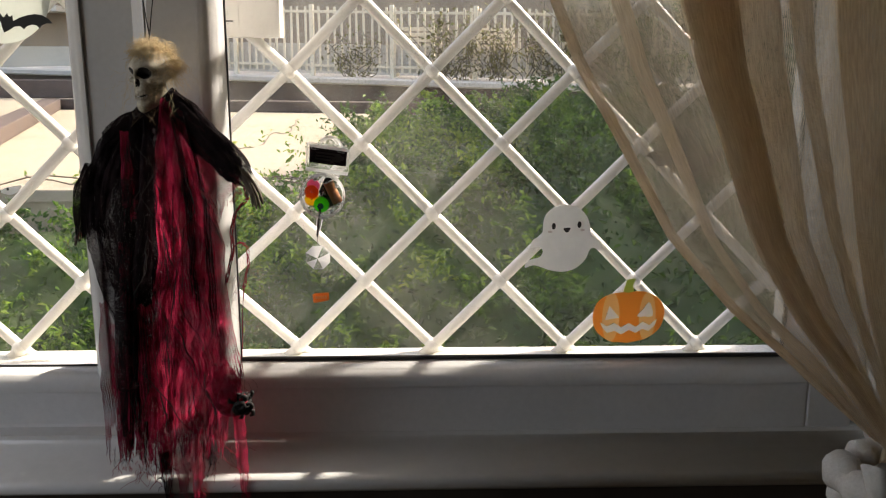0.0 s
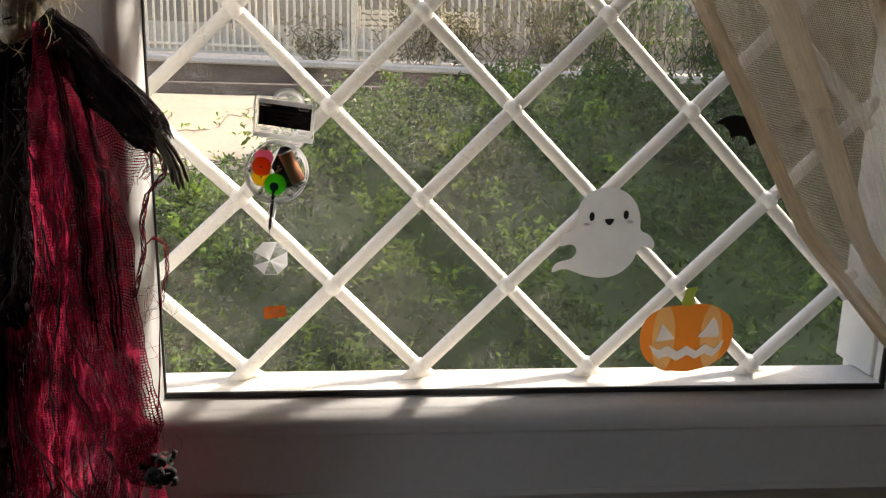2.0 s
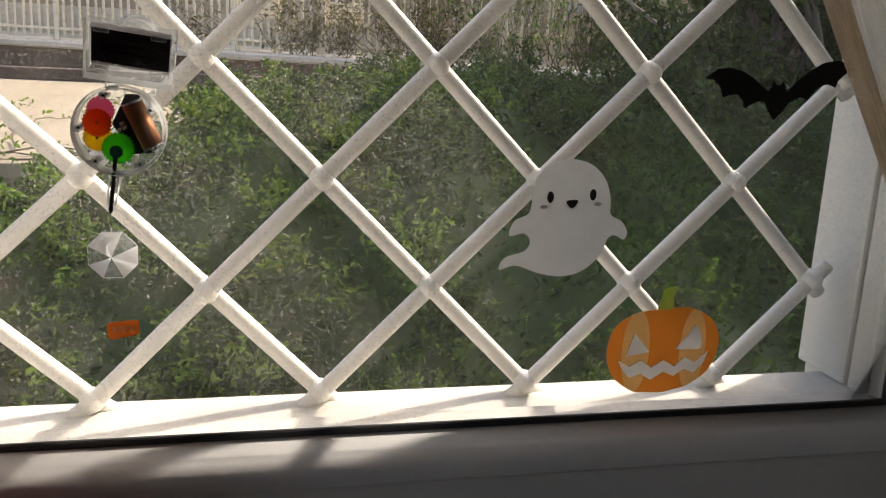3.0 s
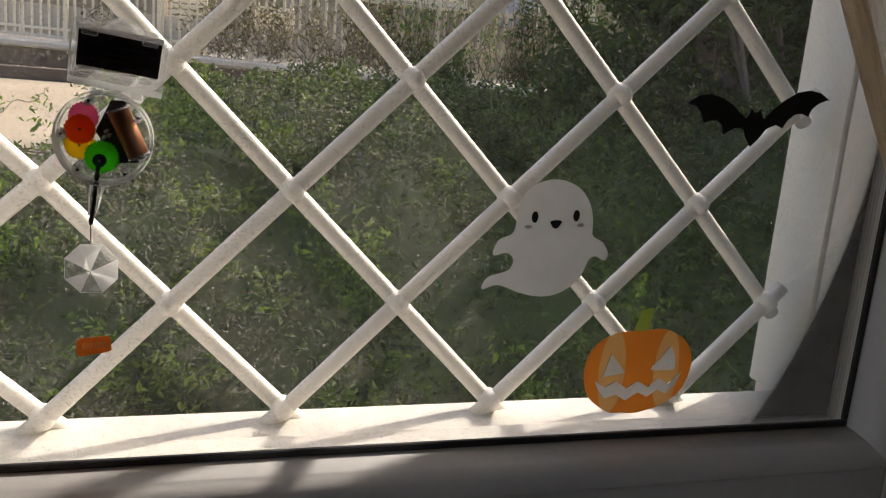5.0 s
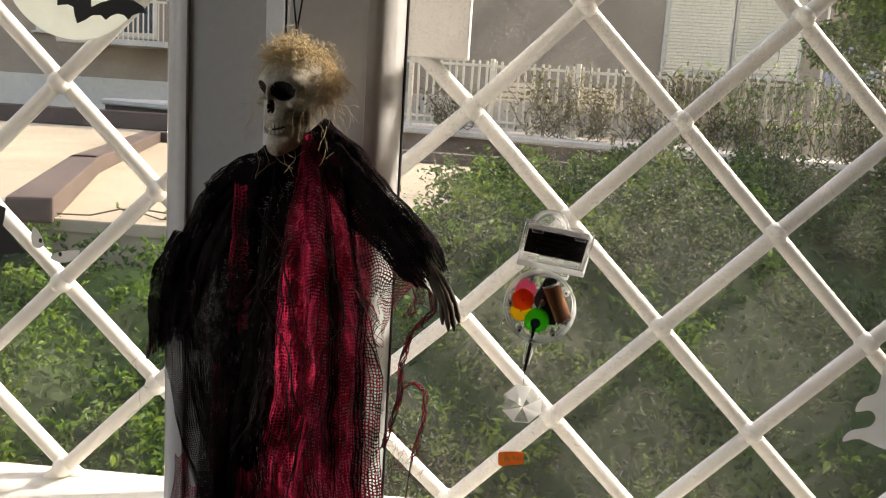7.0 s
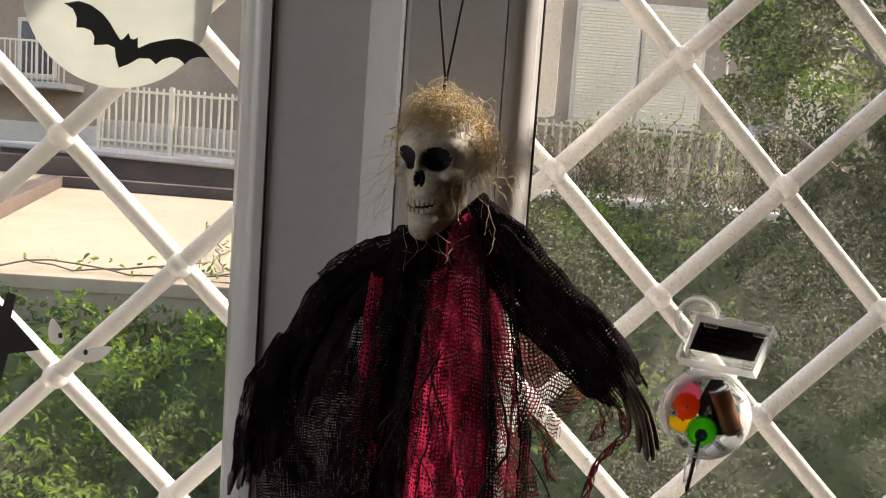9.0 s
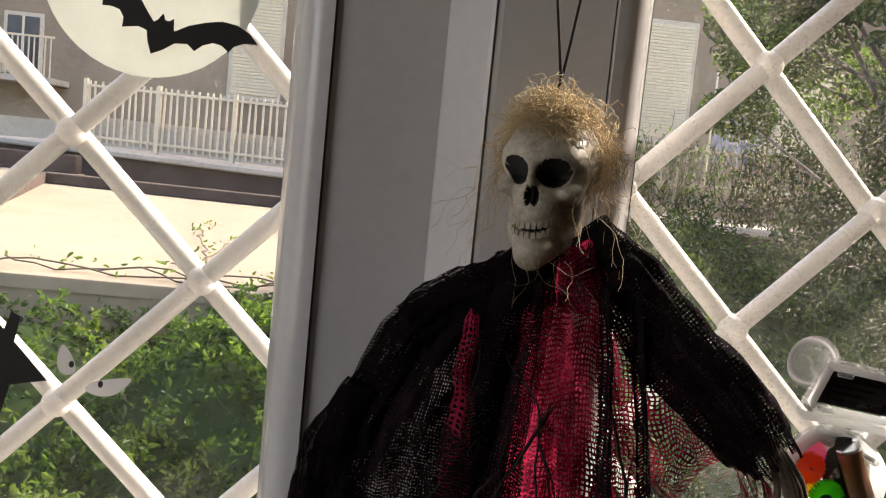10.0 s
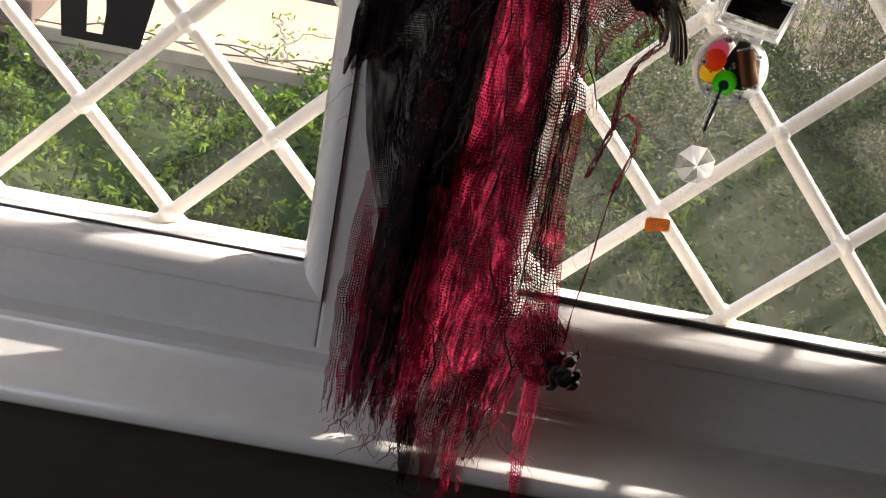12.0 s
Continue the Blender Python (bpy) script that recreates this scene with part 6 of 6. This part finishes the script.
    # dark wandering tubes over the front: loose threads, and drawn-in shade of creases
    for k in range(64):
        x, z = rng.uniform(-0.40, -0.285), rng.uniform(1.0, 1.34)
        if x > -0.30 and z > 1.28:
            continue
        pts, d = [], rng.gauss(0, 0.10)
        for i in range(rng.randint(7, 20)):
            d += rng.gauss(0, 0.22)
            d *= 0.93
            x += d * 0.006
            z -= 0.006
            if z < 0.90 or x > -0.278 or x < -0.435:
                break
            pts.append((x, 1.0685 + 0.0045 * noise.noise((x * 60, z * 40, 2.0)), z))
        if len(pts) > 5:
            r = rng.choice((0.0003, 0.0005, 0.0007, 0.0010))
            tube(pts, [r * (0.5 + 0.5 * math.sin(math.pi * (i + 0.5) / len(pts))) for i in range(len(pts))], 4, 6, False)

    # bony arm and fingers
    wrist = Vector((-0.2555, 1.0600, 1.2900))
    for k, (dx, dy, ln) in enumerate(((-0.006, 0.004, 0.034), (0.000, 0.000, 0.043), (0.0045, -0.001, 0.047), (0.0085, 0.001, 0.047), (0.0115, 0.004, 0.042))):
        a = wrist + Vector((dx * 0.35, dy * 0.5, 0))
        tip = wrist + Vector((0.0165 + dx, -0.004 + dy, -ln))
        pts = [a, a.lerp(tip, 0.3) + Vector((0.002, -0.002, 0.003)), a.lerp(tip, 0.5) + Vector((0.003, -0.002, 0.003)), a.lerp(tip, 0.72) + Vector((0.003, 0, 0.002)), a.lerp(tip, 0.88) + Vector((0.0015, 0, 0)), tip]
        tube(pts, [0.0026, 0.0019, 0.0024, 0.0017, 0.0020, 0.0008], 8, 4)
    tube([(-0.272, 1.068, 1.312), wrist + Vector((-0.004, 0.002, 0.006)), wrist + Vector((0.002, 0, -0.006))], [0.003, 0.0042, 0.0050], 10, 4)
    tube([(-0.470, 1.120, 1.205), (-0.474, 1.118, 1.196), (-0.4755, 1.117, 1.185)], [0.002, 0.003, 0.001], 8, 4)

    # skull
    S = Matrix.Translation((-0.3605, 1.0985, 1.3945)) @ Matrix.Rotation(radians(180 - 28), 4, "Z") @ Matrix.Rotation(radians(-4), 4, "X") @ Matrix.Scale(1.0, 4)
    nu, nv = 220, 180
    th = np.linspace(0, 2 * np.pi, nu, endpoint=False)
    ph = np.linspace(0.0, np.pi, nv)
    T, P = np.meshgrid(th, ph)
    D = np.stack([np.sin(P) * np.sin(T), np.sin(P) * np.cos(T), np.cos(P)], -1)
    c0 = np.array([0, 0.002, -0.004])
    R = np.full(T.shape, 0.055)
    done = np.zeros(T.shape, bool)
    for k in range(70):
        f = skull_field(c0 + D * R[..., None])
        done |= f < 0.00003
        R = np.where(done, R, np.maximum(R - np.maximum(f * 0.6, 0.00002), 0.004))
    V = c0 + D * R[..., None]
    vs = [[bm.verts.new(S @ Vector(V[j, i])) for i in range(nu)] for j in range(nv)]
    for j in range(nv - 1):
        for i in range(nu):
            q = (vs[j][i], vs[j][(i + 1) % nu], vs[j + 1][(i + 1) % nu], vs[j + 1][i])
            f = bm.faces.new(q)
            f.smooth = True
            c = V[j:j + 2, [i, (i + 1) % nu]].reshape(-1, 3).mean(0)
            dark = False
            for s in (-1, 1):
                e = (c - np.array([s * 0.0095, 0.0225, 0.0076])) / np.array([0.0074, 0.0120, 0.0064])
                dark |= np.linalg.norm(e) < 1.045
                e = (c - np.array([s * 0.0016, 0.0255, -0.0030])) / np.array([0.0019, 0.0070, 0.0046])
                dark |= np.linalg.norm(e) < 1.05
            e = (c - np.array([0, 0.0235, -0.0185])) / np.array([0.0120, 0.0090, 0.0020])
            dark |= np.linalg.norm(e) < 1.12
            f.material_index = 3 if dark else 2
    # teeth
    for row, z0, hh, rad in ((0, -0.0163, 0.0038, 0.0102), (1, -0.0212, 0.0028, 0.0106)):
        for k in range(9):
            a = radians(-56 + 14 * k)
            c = Vector((rad * math.sin(a), 0.0128 + rad * 1.06 * math.cos(a), z0 + 0.0022 * (a / 1.0) ** 2))
            tw = 0.00115
            n0 = len(bm.verts)
            lo, hi = (-tw, -0.0012, -hh / 2), (tw, 0.0012, hh / 2)
            geo = bmesh.ops.create_cube(bm, size=1)["verts"]
            for v in geo:
                q = Vector([lerp(lo[i], hi[i], v.co[i] + 0.5) for i in range(3)])
                if (row == 0) == (q.z > 0):
                    q.x *= 1.05
                else:
                    q.x *= 0.75
                v.co = S @ (c + Matrix.Rotation(-a, 3, "Z") @ q)
            for f in {f for v in geo for f in v.link_faces}:
                f.material_index = 2

    # straw hair
    def strand(p, d, n, step, curl, r, drop, reach=9.0):
        pts = [p]
        for i in range(n):
            d = (d + Vector((rng.gauss(0, curl), rng.gauss(0, curl), rng.gauss(0, curl) - drop))).normalized()
            q = pts[-1] + d * step
            loc = S.inverted() @ q
            k = Vector((loc.x / 0.0236, (loc.y + 0.006) / 0.029, (loc.z - 0.013) / 0.0236))
            if k.length < 1.0:
                k.normalize()
                loc = Vector((k.x * 0.0238, k.y * 0.0293 - 0.006, k.z * 0.0239 + 0.013))
                q = S @ loc
            elif k.length > reach and loc.z > 0.0:
                k *= reach / k.length
                q = S @ Vector((k.x * 0.0236, k.y * 0.029 - 0.006, k.z * 0.0236 + 0.013))
            pts.append(q)
        tube(pts, r, 3, 8, False)

    for k in range(2000):
        a = rng.uniform(0, 6.283)
        front = math.cos(a)
        h = rng.uniform(0.86, 1.0) if front > 0.15 else rng.uniform(-0.25, 1.0)
        q = math.sqrt(max(0, 1 - h * h))
        loc = Vector((0.0228 * q * math.sin(a), 0.0285 * q * math.cos(a) - 0.006, 0.0228 * h + 0.013))
        nrm = Vector((loc.x, loc.y + 0.006, loc.z - 0.013)).normalized()
        tang = Vector((rng.gauss(0, 1), rng.gauss(0, 1), rng.gauss(0, 0.5)))
        d = (S.to_3x3() @ (nrm * rng.uniform(0.0, 0.30) + tang * 0.6)).normalized()
        strand(S @ loc, d, rng.randint(7, 13), 0.0026, 0.50, rng.choice((0.00012, 0.00016, 0.00022)), 0.16 if front < 0.15 else 0.03, rng.choice((1.22, 1.35, 1.5, 1.75)))
    for k in range(56):   # long wisps down the sides
        s = rng.choice((-1, 1))
        loc = Vector((s * 0.021, rng.uniform(-0.012, 0.010), rng.uniform(-0.004, 0.016)))
        strand(S @ loc, S.to_3x3() @ Vector((s * 0.5, rng.gauss(0, 0.4), -0.4)), rng.randint(10, 18), 0.0032, 0.30, 0.00011, 0.16)
    for k in range(7):    # fine pale wisps over the collar
        p = Vector((-0.378 + 0.004 * k, 1.072, 1.362))
        strand(p, Vector((rng.gauss(0, 0.4), -0.2, -1)), 9, 0.0028, 0.25, 0.0001, -0.02)

    # hanging loop of black cord
    top = Vector((-0.3605, 1.100, 1.4275))
    tube([top, top + Vector((0.0005, 0, 0.012)), top + Vector((0.001, 0, 0.022))], [0.0016, 0.0012, 0.0010], 8, 6)
    for s in (-1, 1):
        pts = [top + Vector((0.001, 0, 0.018)) + Vector((s * (0.0002 + 0.028 * t), 0.058 * t * t, 0.20 * t)) for t in (0, 0.1, 0.25, 0.4, 0.6, 0.8, 1.0)]
        tube(pts, 0.0007, 8, 6)
    for s in (-1, 1):
        x = -0.3595 + s * 0.028
        tube([(x, 1.173, 1.645), (x, 1.157, 1.645), (x, 1.154, 1.650)], [0.006, 0.002, 0.002], 12, 2)

    bm.verts.index_update()
    ob = new("skeleton_doll", mesh_from(bm, "skeleton_doll", G_BLACK, G_RED2, BONE, SOCKET, CLAW, G_MIX, T_BLACK, T_RED, HAIR))
    tagged(ob, "hanging skeleton doll in torn black and crimson gauze with straw hair", "doll")


build_doll()
